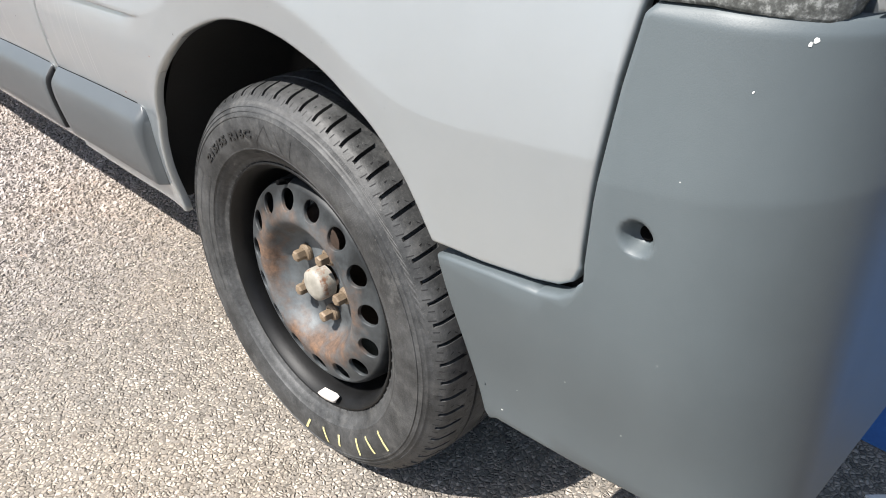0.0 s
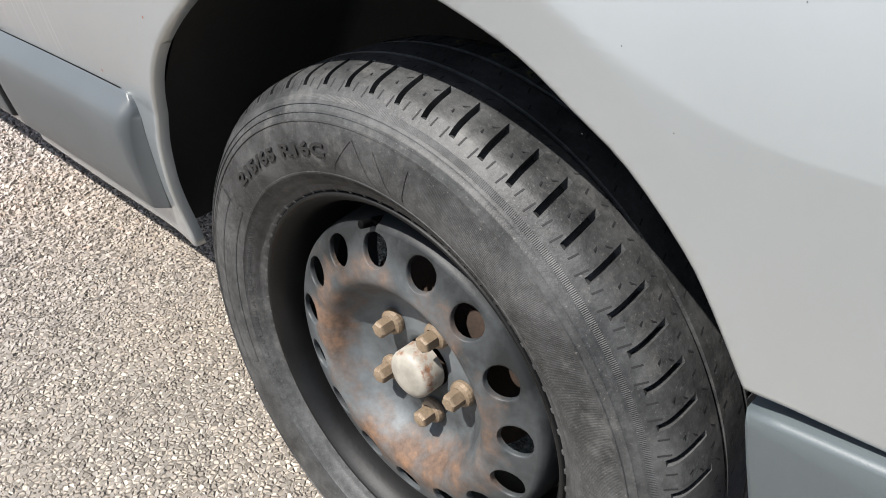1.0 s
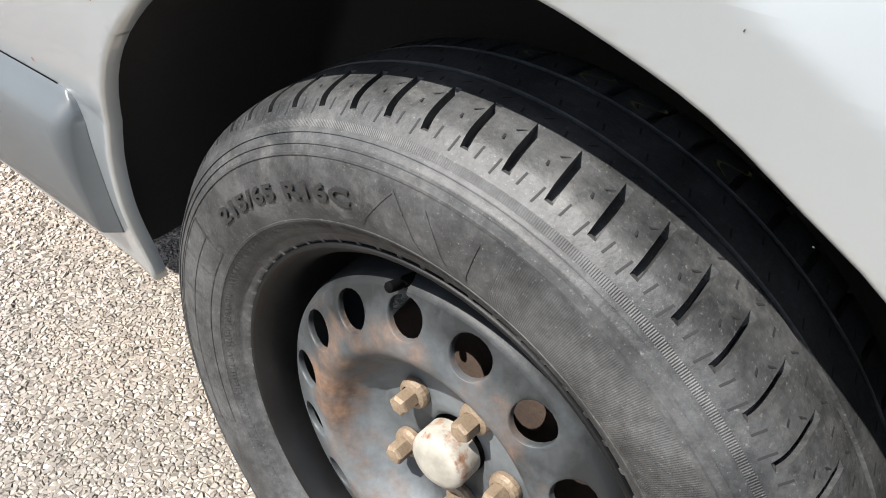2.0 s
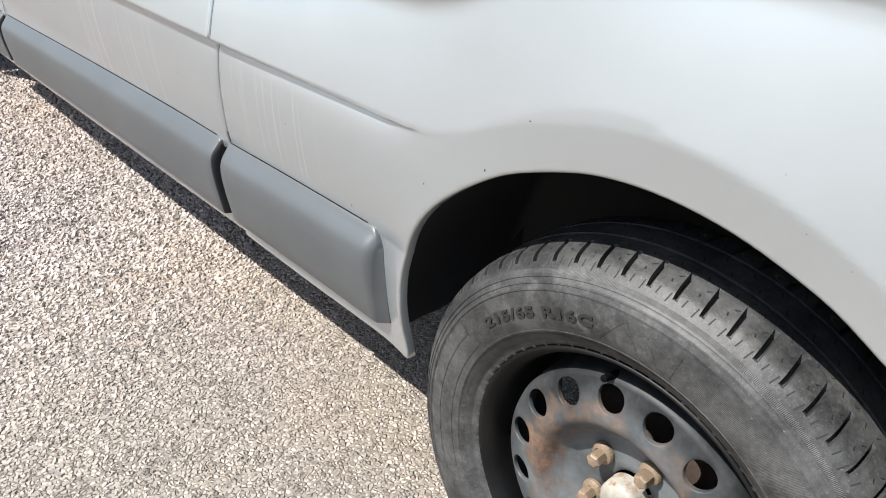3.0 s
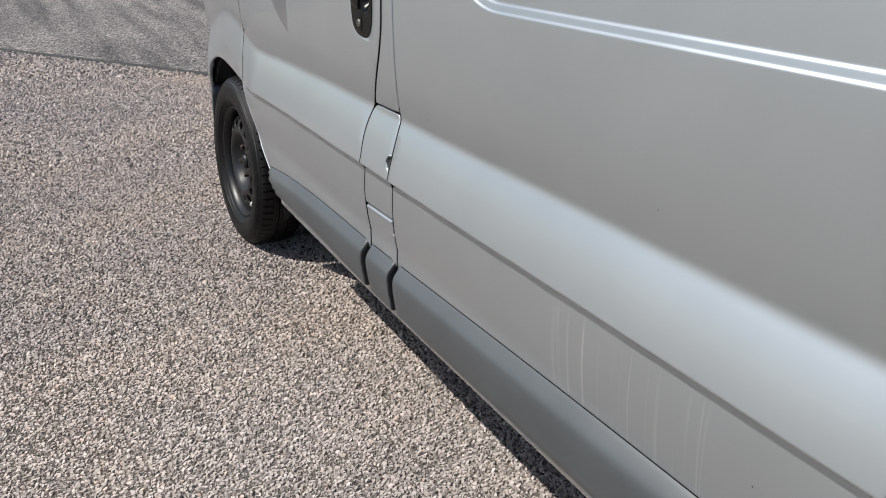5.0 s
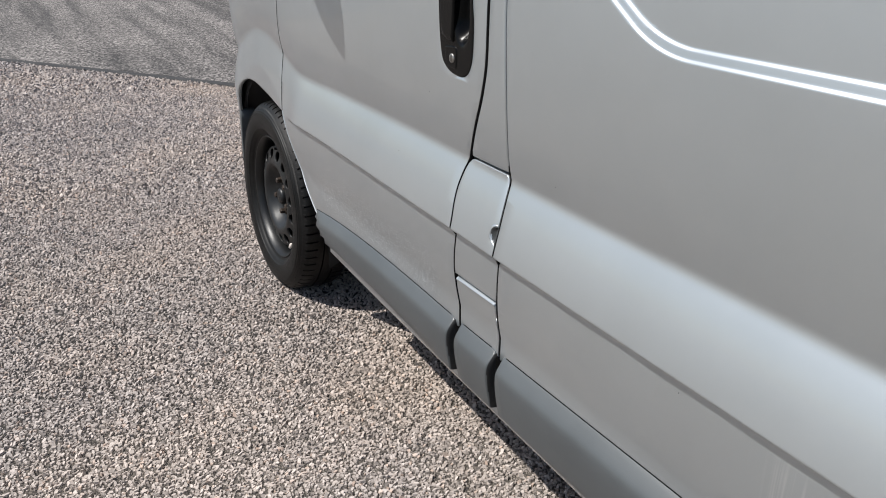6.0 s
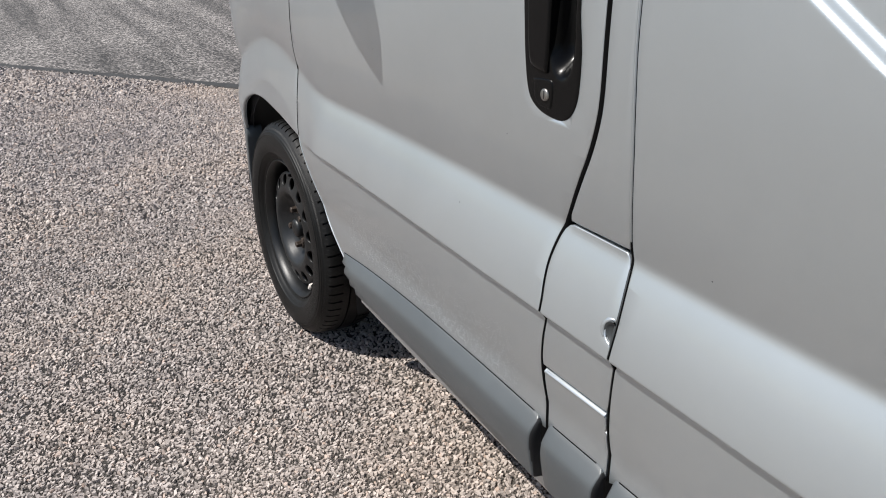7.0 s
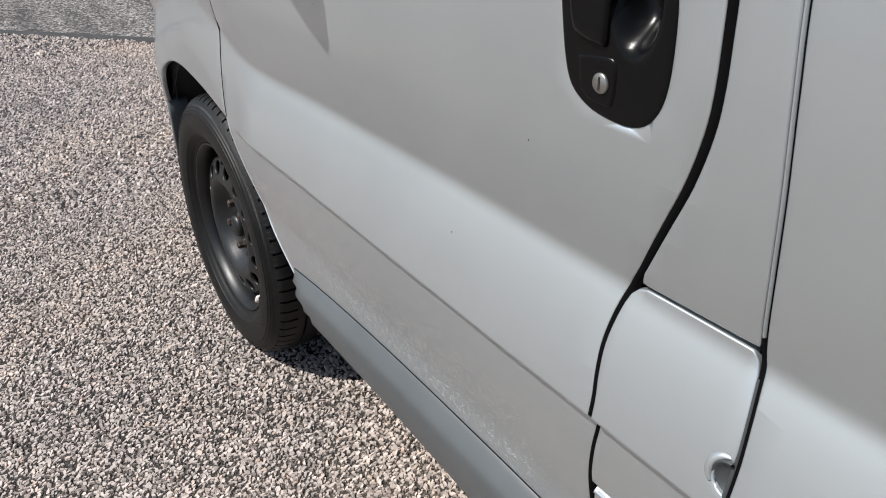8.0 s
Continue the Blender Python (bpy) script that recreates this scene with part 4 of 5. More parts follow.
# ---- wheels ----
def rubber_material(name, dusty_tone, rough=0.46, spec=0.4):
    """Worn tyre rubber, greyed with dust, with a knurled ring near the shoulder and fine hatching on part of the sidewall."""
    m, t, b = material(name)
    dust = ramp(t, noise_of(t, 11.0, 8.0, 0.7).outputs[0], [(0.38, tuple(k * dusty_tone for k in (0.0150, 0.0156, 0.0160))), (0.62, tuple(k * dusty_tone for k in (0.058, 0.0590, 0.0595)))])
    smear = ramp(t, noise_of(t, 120.0, 6.0, 0.72).outputs[0], [(0.34, (0.62,) * 3), (0.50, (0.95,) * 3), (0.68, (1.35,) * 3)])
    speck = ramp(t, noise_of(t, 380.0, 4.0, 0.7).outputs[0], [(0.60, (0.0,) * 3), (0.74, (0.75,) * 3)])
    dusty = mix(t, dust.outputs[0], smear.outputs[0], 0.75, "MULTIPLY")
    lying = ramp(t, noise_of(t, 26.0, 7.0, 0.72).outputs[0], [(0.54, (0.0,) * 3), (0.70, (0.55,) * 3)])
    dusty = mix(t, dusty, tuple(k * dusty_tone for k in (0.105, 0.103, 0.098)), lying.outputs[0])
    t.links.new(mix(t, dusty, tuple(k * dusty_tone for k in (0.14, 0.134, 0.125)), speck.outputs[0]), b.inputs["Base Color"])
    b.inputs["Roughness"].default_value = rough
    b.inputs["Specular IOR Level"].default_value = spec
    c = t.nodes.new("ShaderNodeTexCoord")
    sep = t.nodes.new("ShaderNodeSeparateXYZ")
    t.links.new(c.outputs["Object"], sep.inputs[0])

    def math_node(op, *values):
        k = add(t, "Math")
        k.operation = op
        for n, v in enumerate(values):
            if hasattr(v, "links"):
                t.links.new(v, k.inputs[n])
            else:
                k.inputs[n].default_value = v
        return k.outputs[0]

    x, z = sep.outputs[0], sep.outputs[2]
    r = math_node("SQRT", math_node("ADD", math_node("MULTIPLY", x, x), math_node("MULTIPLY", z, z)))
    a = math_node("ARCTAN2", z, x)
    lines = math_node("SINE", math_node("MULTIPLY", a, 1250.0))
    knurl = math_node("MULTIPLY", math_node("GREATER_THAN", r, 0.3160), math_node("LESS_THAN", r, 0.3205))
    hatch = math_node("MULTIPLY", math_node("MULTIPLY", math_node("GREATER_THAN", r, 0.2520), math_node("LESS_THAN", r, 0.2960)), math_node("MULTIPLY", math_node("LESS_THAN", a, 1.33), math_node("GREATER_THAN", a, -0.55)))
    cut = math_node("MULTIPLY", lines, math_node("ADD", knurl, math_node("MULTIPLY", hatch, 0.55)))
    grain = math_node("MULTIPLY", noise_of(t, 320.0, 5.0).outputs[0], 0.9)
    bump(t, b, math_node("ADD", math_node("MULTIPLY", cut, 0.35), grain), 0.5, 0.0009)
    return m


def steel_wheel_material(name, base, rust_amount, gloss=0.52, spec=0.3):
    """Black wheel paint, faded to grey and browned by rust and brake dust, most on the ridge round the bowl."""
    m, t, b = material(name)
    c = t.nodes.new("ShaderNodeTexCoord")
    flat = add(t, "VectorMath")
    flat.operation = "MULTIPLY"
    flat.inputs[1].default_value = (1.0, 0.0, 1.0)
    t.links.new(c.outputs["Object"], flat.inputs[0])
    far = add(t, "VectorMath")
    far.operation = "LENGTH"
    t.links.new(flat.outputs[0], far.inputs[0])
    ring = ramp(t, far.outputs["Value"], [(0.075, (0.0,) * 3), (0.108, (0.24,) * 3), (0.140, (0.20,) * 3), (0.165, (0.02,) * 3)])
    fade = ramp(t, noise_of(t, 8.0, 6.0, 0.62).outputs[0], [(0.38, tuple(k * 0.30 for k in base)), (0.62, tuple(k * 1.40 for k in base))])
    # the flat outer ring is less faded than the bowl
    outer = ramp(t, far.outputs["Value"], [(0.132, (1.0,) * 3), (0.158, (0.55,) * 3)])
    faded = mix(t, fade.outputs[0], outer.outputs[0], 1.0, "MULTIPLY")
    spots = noise_of(t, 13.0, 8.0, 0.66)
    both = mix(t, spots.outputs[0], ring.outputs[0], 1.0, "ADD")
    rust = ramp(t, both, [(0.72 - rust_amount, (0.0,) * 3), (0.92 - rust_amount, (1.0,) * 3)])
    brown = ramp(t, noise_of(t, 55.0, 7.0, 0.7).outputs[0], [(0.32, (0.050, 0.034, 0.026)), (0.52, (0.105, 0.069, 0.050)), (0.72, (0.190, 0.112, 0.068))])
    t.links.new(mix(t, faded, brown.outputs[0], rust.outputs[0]), b.inputs["Base Color"])
    rough = ramp(t, rust.outputs[0], [(0.0, (gloss,) * 3), (1.0, (0.68,) * 3)])
    t.links.new(rough.outputs[0], b.inputs["Roughness"])
    b.inputs["Metallic"].default_value = 0.1
    b.inputs["Specular IOR Level"].default_value = spec
    bump(t, b, noise_of(t, 180.0, 6.0, 0.7).outputs[0], 0.3, 0.001)
    return m


def cap_material():
    """Pale worn paint on the hub cap, rusted through along its rim and in a few specks."""
    m, t, b = material("cap_paint")
    c = t.nodes.new("ShaderNodeTexCoord")
    flat = add(t, "VectorMath")
    flat.operation = "MULTIPLY"
    flat.inputs[1].default_value = (1.0, 0.0, 1.0)
    t.links.new(c.outputs["Object"], flat.inputs[0])
    far = add(t, "VectorMath")
    far.operation = "LENGTH"
    t.links.new(flat.outputs[0], far.inputs[0])
    rim = ramp(t, far.outputs["Value"], [(0.021, (0.0,) * 3), (0.0285, (0.24,) * 3)])
    both = mix(t, noise_of(t, 60.0, 6.0, 0.65).outputs[0], rim.outputs[0], 1.0, "ADD")
    rust = ramp(t, both, [(0.72, (0.0,) * 3), (0.84, (1.0,) * 3)])
    pale = ramp(t, noise_of(t, 35.0, 5.0).outputs[0], [(0.35, (0.19, 0.178, 0.152)), (0.65, (0.31, 0.292, 0.252))])
    brown = ramp(t, noise_of(t, 160.0, 5.0).outputs[0], [(0.35, (0.10, 0.05, 0.03)), (0.65, (0.24, 0.12, 0.065))])
    t.links.new(mix(t, pale.outputs[0], brown.outputs[0], rust.outputs[0]), b.inputs["Base Color"])
    b.inputs["Roughness"].default_value = 0.55
    bump(t, b, both, 0.2, 0.001)
    return m


RUBBER = rubber_material("dusty_tyre_rubber", 1.0, 0.56, 0.42)
RUBBER_CLEAN = rubber_material("clean_tyre_rubber", 0.10, 0.50, 0.25)
CAP = cap_material()
OLIVE = plain("faded_chalk", (0.20, 0.18, 0.08), 0.9, spread=0.3, coarse=60.0)
LETTER = plain("raised_rubber", (0.012, 0.012, 0.012), 0.55, grain=0.1, scale=300.0)
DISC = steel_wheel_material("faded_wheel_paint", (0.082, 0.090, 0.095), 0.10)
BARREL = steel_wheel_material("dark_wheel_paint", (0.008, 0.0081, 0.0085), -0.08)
DISC_DARK = steel_wheel_material("black_wheel_paint", (0.0085, 0.0095, 0.0105), -0.22, 0.42, 0.5)

PITCHES = 66
SIDEWALL = [(0.2175, 0.052), (0.2205, 0.044), (0.2245, 0.0395), (0.229, 0.0383), (0.232, 0.0356), (0.2335, 0.0332), (0.24, 0.0281), (0.2455, 0.0245), (0.246, 0.0235), (0.248, 0.0226), (0.2485, 0.0229), (0.262, 0.018), (0.278, 0.0177), (0.292, 0.019), (0.2985, 0.0203), (0.299, 0.0193), (0.3008, 0.0196), (0.3013, 0.021), (0.306, 0.023), (0.3065, 0.0221), (0.3082, 0.0228), (0.3087, 0.0241), (0.313, 0.027), (0.3135, 0.0261), (0.315, 0.027), (0.3155, 0.0283), (0.3205, 0.0325), (0.327, 0.0395)]
TREAD = [(0.3306, 0.043), (0.3325, 0.0455), (0.3345, 0.0495), (0.3362, 0.055), (0.3377, 0.0615), (0.3388, 0.0685), (0.3393, 0.071), (0.3399, 0.0755), (0.34, 0.077), (0.3402, 0.08), (0.3406, 0.0865), (0.3411, 0.097), (0.3411, 0.098), (0.3345, 0.0985), (0.3345, 0.1025), (0.3415, 0.103), (0.3415, 0.104), (0.342, 0.1185), (0.3418, 0.137), (0.3418, 0.138), (0.3345, 0.1385), (0.3345, 0.143), (0.3416, 0.1435), (0.3416, 0.1445), (0.341, 0.1635), (0.3395, 0.1765), (0.335, 0.1895), (0.327, 0.1985)]
INNER = [(0.306, 0.222), (0.275, 0.232), (0.240, 0.226), (0.2175, 0.205)]


def tyre_mesh():
    """The tyre turned about the y axis, with slots across its shoulder blocks and small cuts in the ribs."""
    cols = [(0.0, 0), (0.30, 0), (0.60, 0), (0.775, 0), (0.783, 1), (0.960, 1), (0.968, 0)]
    prof = SIDEWALL + TREAD + INNER
    verts, faces = [], []
    n = PITCHES * len(cols)
    for p in range(PITCHES):
        for f, slot in cols:
            for j, (r, y) in enumerate(prof):
                slant = 0.0
                rr = r
                if 0.0385 < y < 0.0975:
                    slant = 0.016 * (y - 0.0385) / 0.035
                    if slot:
                        rr = r - 0.0090 * smooth01(0.0405, 0.0457, y) * (1 - smooth01(0.0769, 0.0799, y))
                elif 0.1634 < y < 0.1986:
                    slant = -0.016 * (y - 0.1635) / 0.035
                    if slot and y < 0.1935:
                        rr = r - 0.006
                a = 2 * math.pi * (p + f) / PITCHES + slant
                verts.append((rr * math.cos(a), y, rr * math.sin(a)))
    m = len(prof)
    for k in range(n):
        k2 = (k + 1) % n
        for j in range(m - 1):
            faces.append((k * m + j, k2 * m + j, k2 * m + j + 1, k * m + j + 1))
    me = bpy.data.meshes.new("tyre")
    me.from_pydata(verts, [], faces)
    me.materials.append(RUBBER)
    bm = bmesh.new()
    bm.from_mesh(me)
    bmesh.ops.recalc_face_normals(bm, faces=bm.faces[:])
    bm.to_mesh(me)
    bm.free()
    me.shade_smooth()
    me.set_sharp_from_angle(angle=radians(38))
    return me


def tread_cuts():
    """Small sipes in the shoulder blocks and ribs."""
    bm = bmesh.new()
    rng = random.Random(4)
    for p in range(PITCHES):
        for y, f, tilt, length in ((0.0575, 0.40, 0.25, 0.008), (0.0685, 0.22, -0.7, 0.010), (0.0845, 0.62, 0.3, 0.007), (0.0895, 0.10, -0.6, 0.007), (0.1105, 0.3, 0.4, 0.008), (0.1295, 0.8, 0.4, 0.008), (0.1535, 0.3, 0.4, 0.008)):
            a = 2 * math.pi * (p + f) / PITCHES
            r = linear(y, [(q, s) for s, q in TREAD if s > 0.3346]) + 0.0002
            da, w = length / 2 / r * math.sin(tilt), 0.0008 / r
            dy = length / 2 * math.cos(tilt)
            vs = [bm.verts.new(((r + 0.0001) * math.cos(b), yy, (r + 0.0001) * math.sin(b))) for b, yy in ((a - da - w, y - dy), (a - da + w, y - dy), (a + da + w, y + dy), (a + da - w, y + dy))]
            bm.faces.new(vs)
        # short radial nicks where the shoulder meets the sidewall
        for f, r, h in ((0.12, 0.3275, 0.010), (0.55, 0.3290, 0.008)):
            stroke(bm, r, 2 * math.pi * (p + f) / PITCHES, 0.0015, h * 0.8, 0.2, 0.0004)
    bmesh.ops.recalc_face_normals(bm, faces=bm.faces[:])
    return bm


HOLES, HOLE_AT, HOLE_R, HOLE_C = 15, 7.0, 0.0185, 0.1550
DISH = [(0.030, 0.093), (0.036, 0.0895), (0.045, 0.0885), (0.075, 0.0890), (0.084, 0.0865), (0.096, 0.074), (0.106, 0.060), (0.113, 0.0515), (0.120, 0.0470), (0.126, 0.0460), (0.130, 0.0465), (0.1345, 0.0472), (0.1765, 0.0600), (0.181, 0.0640), (0.184, 0.072), (0.186, 0.090), (0.188, 0.120)]


def dish_y(r):
    return linear(r, DISH)


def disc_mesh(mat):
    """The pressed wheel disc: bowl, ring of round holes with turned edges, and outer turn."""
    bm = bmesh.new()
    inner = [(r, y) for r, y in DISH if r <= 0.1310]
    n = HOLES * 8
    off = radians(HOLE_AT) - math.pi / HOLES
    r0, r1 = 0.1345, 0.1765
    prof = inner + [(r0, dish_y(r0))]
    lathe(bm, prof, n, a0=off, a1=off + 2 * math.pi)
    outer = [(r1, dish_y(r1))] + [p for p in DISH if p[0] > r1]
    lathe(bm, outer, n, a0=off, a1=off + 2 * math.pi)
    half = math.pi / HOLES
    for h in range(HOLES):
        c = radians(HOLE_AT) + 2 * math.pi * h / HOLES
        rim = []
        for k in range(8):
            rim.append((-half + 2 * half * k / 8, r0))
        for k in range(4):
            rim.append((half, r0 + (r1 - r0) * k / 4))
        for k in range(8):
            rim.append((half - 2 * half * k / 8, r1))
        for k in range(4):
            rim.append((-half, r1 - (r1 - r0) * k / 4))
        rings = []
        for f, dy in ((1.0, 0), (0.87, 0), (0.74, 0), (0.6, 0), (0.46, 0), (0.32, 0), (0.19, 0), (0.04, 0), (0.0, 0.0005), (-0.02, 0.003), (-0.02, 0.006)):
            row = []
            for da, r in rim:
                u, v = da * HOLE_C, r - HOLE_C
                L = math.hypot(u, v)
                hu, hv = u / L * HOLE_R, v / L * HOLE_R
                uu, vv = hu + (u - hu) * f, hv + (v - hv) * f
                if f < 0:
                    uu, vv = hu * (1 + f), hv * (1 + f)
                rr = HOLE_C + vv
                aa = c + (uu / HOLE_C if f < 0.99 else da)
                row.append(bm.verts.new((rr * math.cos(aa), dish_y(rr) + dy, rr * math.sin(aa))))
            rings.append(row)
        for p, q in zip(rings, rings[1:]):
            for k in range(24):
                bm.faces.new((p[k], p[(k + 1) % 24], q[(k + 1) % 24], q[k]))
    bmesh.ops.remove_doubles(bm, verts=bm.verts[:], dist=0.0002)
    bmesh.ops.recalc_face_normals(bm, faces=bm.faces[:])
    return bm


RIM = [(0.2050, 0.205), (0.1985, 0.185), (0.1900, 0.165), (0.1890, 0.145), (0.1890, 0.125), (0.1930, 0.112), (0.2000, 0.100), (0.2030, 0.088), (0.2040, 0.072), (0.2052, 0.060), (0.2085, 0.0505), (0.2130, 0.0445), (0.2165, 0.0400), (0.2190, 0.0385), (0.2210, 0.0400), (0.2218, 0.0440), (0.2200, 0.0490), (0.2150, 0.0540), (0.2130, 0.060)]


def nut_mesh(mat):
    bm = bmesh.new()
    # flanged washer, hexagon and domed end
    lathe(bm, [(0.0150, 0.088), (0.0154, 0.0835), (0.0140, 0.0800), (0.0100, 0.0780)], 20)
    rows = []
    for r, y in ((0.0102, 0.0785), (0.0102, 0.0640), (0.0094, 0.0620), (0.0078, 0.0608), (0.0002, 0.0600)):
        rows.append([bm.verts.new((r * math.cos(a), y, r * math.sin(a))) for a in [math.pi * k / 3 + 0.3 for k in range(6)]])
    for p, q in zip(rows, rows[1:]):
        for k in range(6):
            bm.faces.new((p[k], p[(k + 1) % 6], q[(k + 1) % 6], q[k]))
    bmesh.ops.recalc_face_normals(bm, faces=bm.faces[:])
    return bm


TYRE = tyre_mesh()


def text_shape(body, size):
    c = bpy.data.curves.new("lettering", "FONT")
    c.body, c.size, c.align_x, c.align_y, c.extrude, c.bevel_depth = body, size, "CENTER", "CENTER", 0.0009, 0.0
    c.resolution_u = 3
    c.offset = 0.0006
    c.space_character = 1.12
    ob = new("lettering_source", c)
    deps = bpy.context.evaluated_depsgraph_get()
    me = bpy.data.meshes.new_from_object(ob.evaluated_get(deps))
    bpy.data.objects.remove(ob)
    bpy.data.curves.remove(c)
    return me


def bend_on_sidewall(me, radius, angle, stretch=1.0):
    """Lays flat lettering along the sidewall, reading clockwise, its middle at the angle."""
    bm = bmesh.new()
    bm.from_mesh(me)
    bmesh.ops.triangulate(bm, faces=bm.faces[:])
    for v in bm.verts:
        r = radius + v.co.y
        a = angle - v.co.x * stretch / radius
        y = linear(r, SIDEWALL) - 0.0010 - v.co.z
        v.co = (r * math.cos(a), y, r * math.sin(a))
    bmesh.ops.recalc_face_normals(bm, faces=bm.faces[:])
    bpy.data.meshes.remove(me)
    return bm


def stroke(bm, radius, angle, w, h, tilt=0.0, lift=0.0012):
    """A short painted bar on the sidewall."""
    pts = []
    for k in range(9):
        f = k / 8 - 0.5
        for s in (-0.5, 0.5):
            u, v = s * w + f * h * math.sin(tilt), f * h * math.cos(tilt)
            r = radius + v
            a = angle - u / radius
            pts.append(bm.verts.new((r * math.cos(a), linear(r, SIDEWALL + TREAD[:2]) - lift, r * math.sin(a))))
    for k in range(8):
        bm.faces.new((pts[2 * k], pts[2 * k + 1], pts[2 * k + 3], pts[2 * k + 2]))


def wheel(cx, turn, disc_mat, worn):
    disc = part("wheel", disc_mesh(disc_mat), disc_mat, van, "rusty faded steel wheel with round holes" if worn else "black steel wheel with round holes")
    disc.location = (cx, 0.0, 0.325)
    disc.rotation_euler = (0, turn, 0)
    ty = new("tyre", TYRE if worn else TYRE.copy())
    if not worn:
        ty.data.materials[0] = RUBBER_CLEAN
    ty.parent = disc
    tagged(ty, "worn dusty black tyre" if worn else "clean black tyre")
    bm = bmesh.new()
    lathe(bm, RIM, 96)
    bmesh.ops.recalc_face_normals(bm, faces=bm.faces[:])
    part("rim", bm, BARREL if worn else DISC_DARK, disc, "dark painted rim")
    nut_data = None
    for k in range(5):
        a = radians(-3.0 + 72 * k)
        if nut_data is None:
            ob = part("wheel_nut", nut_mesh(NUT), NUT if worn else NUT_DARK, disc, "brown rusted wheel nut" if worn else "dark rusty wheel nut", smooth=False)
            nut_data = ob.data
        else:
            ob = new("wheel_nut", nut_data)
            ob.parent = disc
            tagged(ob, "brown rusted wheel nut" if worn else "dark rusty wheel nut")
        ob.location = (0.059 * math.cos(a), 0.0, 0.059 * math.sin(a))
        ob.rotation_euler = (0, 0.7 * k, 0)
    bm = bmesh.new()
    lathe(bm, [(0.0002, 0.0560), (0.014, 0.0565), (0.022, 0.0585), (0.0275, 0.0620), (0.0290, 0.0665), (0.0290, 0.088)], 40)
    bmesh.ops.recalc_face_normals(bm, faces=bm.faces[:])
    part("centre_cap", bm, CAP if worn else DISC_DARK, disc, "pale worn hub cap with rust at its edge" if worn else "dark hub cap")
    # hub and brake drum behind the disc
    bm = bmesh.new()
    lathe(bm, [(0.02, 0.120), (0.120, 0.120), (0.128, 0.128), (0.135, 0.17), (0.02, 0.17)], 48)
    bmesh.ops.recalc_face_normals(bm, faces=bm.faces[:])
    part("brake_drum", bm, RUST_DARK, disc, "rusty brake drum behind the wheel")
    # valve
    bm = bmesh.new()
    lathe(bm, [(0.0002, 0.0), (0.0042, 0.0), (0.0045, 0.001), (0.0045, 0.012), (0.0036, 0.013), (0.0036, 0.016), (0.0055, 0.018), (0.0060, 0.040)], 14)
    bmesh.ops.recalc_face_normals(bm, faces=bm.faces[:])
    va = part("valve", bm, RUBBER_SEAL, disc, "rubber tyre valve with a cap")
    a = radians(104.0)
    va.location = (0.186 * math.cos(a), 0.046, 0.186 * math.sin(a))
    va.rotation_euler = (radians(-14) * math.sin(a), 0, radians(14) * math.cos(a))
    return disc


RUST_DARK = plain("rusty_iron", (0.035, 0.021, 0.014), 0.85, grain=0.5, scale=90.0, spread=0.35, coarse=25.0)
rear = wheel(0.0, 0.0, DISC, True)
front = wheel(-3.498, radians(20), DISC_DARK, False)
cuts = part("tread_sipe", tread_cuts(), BLACK, rear, "fine cuts in the tread blocks", smooth=False, kind="stuff")
fc = new("tread_sipe", cuts.data)
fc.parent = front
tagged(fc, "fine cuts in the tread blocks", kind="stuff")
part("size_lettering", bend_on_sidewall(text_shape("215/65 R16C", 0.0178), 0.2725, radians(120), 1.66), LETTER, rear, "raised black tyre size lettering 215/65 R16C", smooth=False)
for a, tilt, h, r in ((-90, 0.5, 0.032, 0.276), (-79, -0.2, 0.030, 0.274), (-70, 0.35, 0.026, 0.272), (-58, 0.3, 0.034, 0.276), (-49, -0.1, 0.032, 0.274), (-39, 0.15, 0.036, 0.276)):
    bm = bmesh.new()
    stroke(bm, r, radians(a), 0.0056, h, tilt)
    part("chalk_mark", bm, YELLOW, rear, "plain yellow chalk bar on the tyre's sidewall")
for a, y0, y1 in ((92, 0.152, 0.174), (84, 0.148, 0.170), (77, 0.146, 0.168), (66, 0.148, 0.174)):
    bm = bmesh.new()
    vs = []
    for k in range(7):
        y = y0 + (y1 - y0) * k / 6
        r = linear(y, [(q, s) for s, q in TREAD if s > 0.3346]) + 0.0012
        for d in (-0.004, 0.004):
            b = radians(a) + d + 0.03 * math.sin(k * 0.9)
            vs.append(bm.verts.new((r * math.cos(b), y, r * math.sin(b))))
    for k in range(6):
        bm.faces.new((vs[2 * k], vs[2 * k + 1], vs[2 * k + 3], vs[2 * k + 2]))
    part("chalk_mark", bm, OLIVE, rear, "faded yellow chalk bar on the tyre's tread")


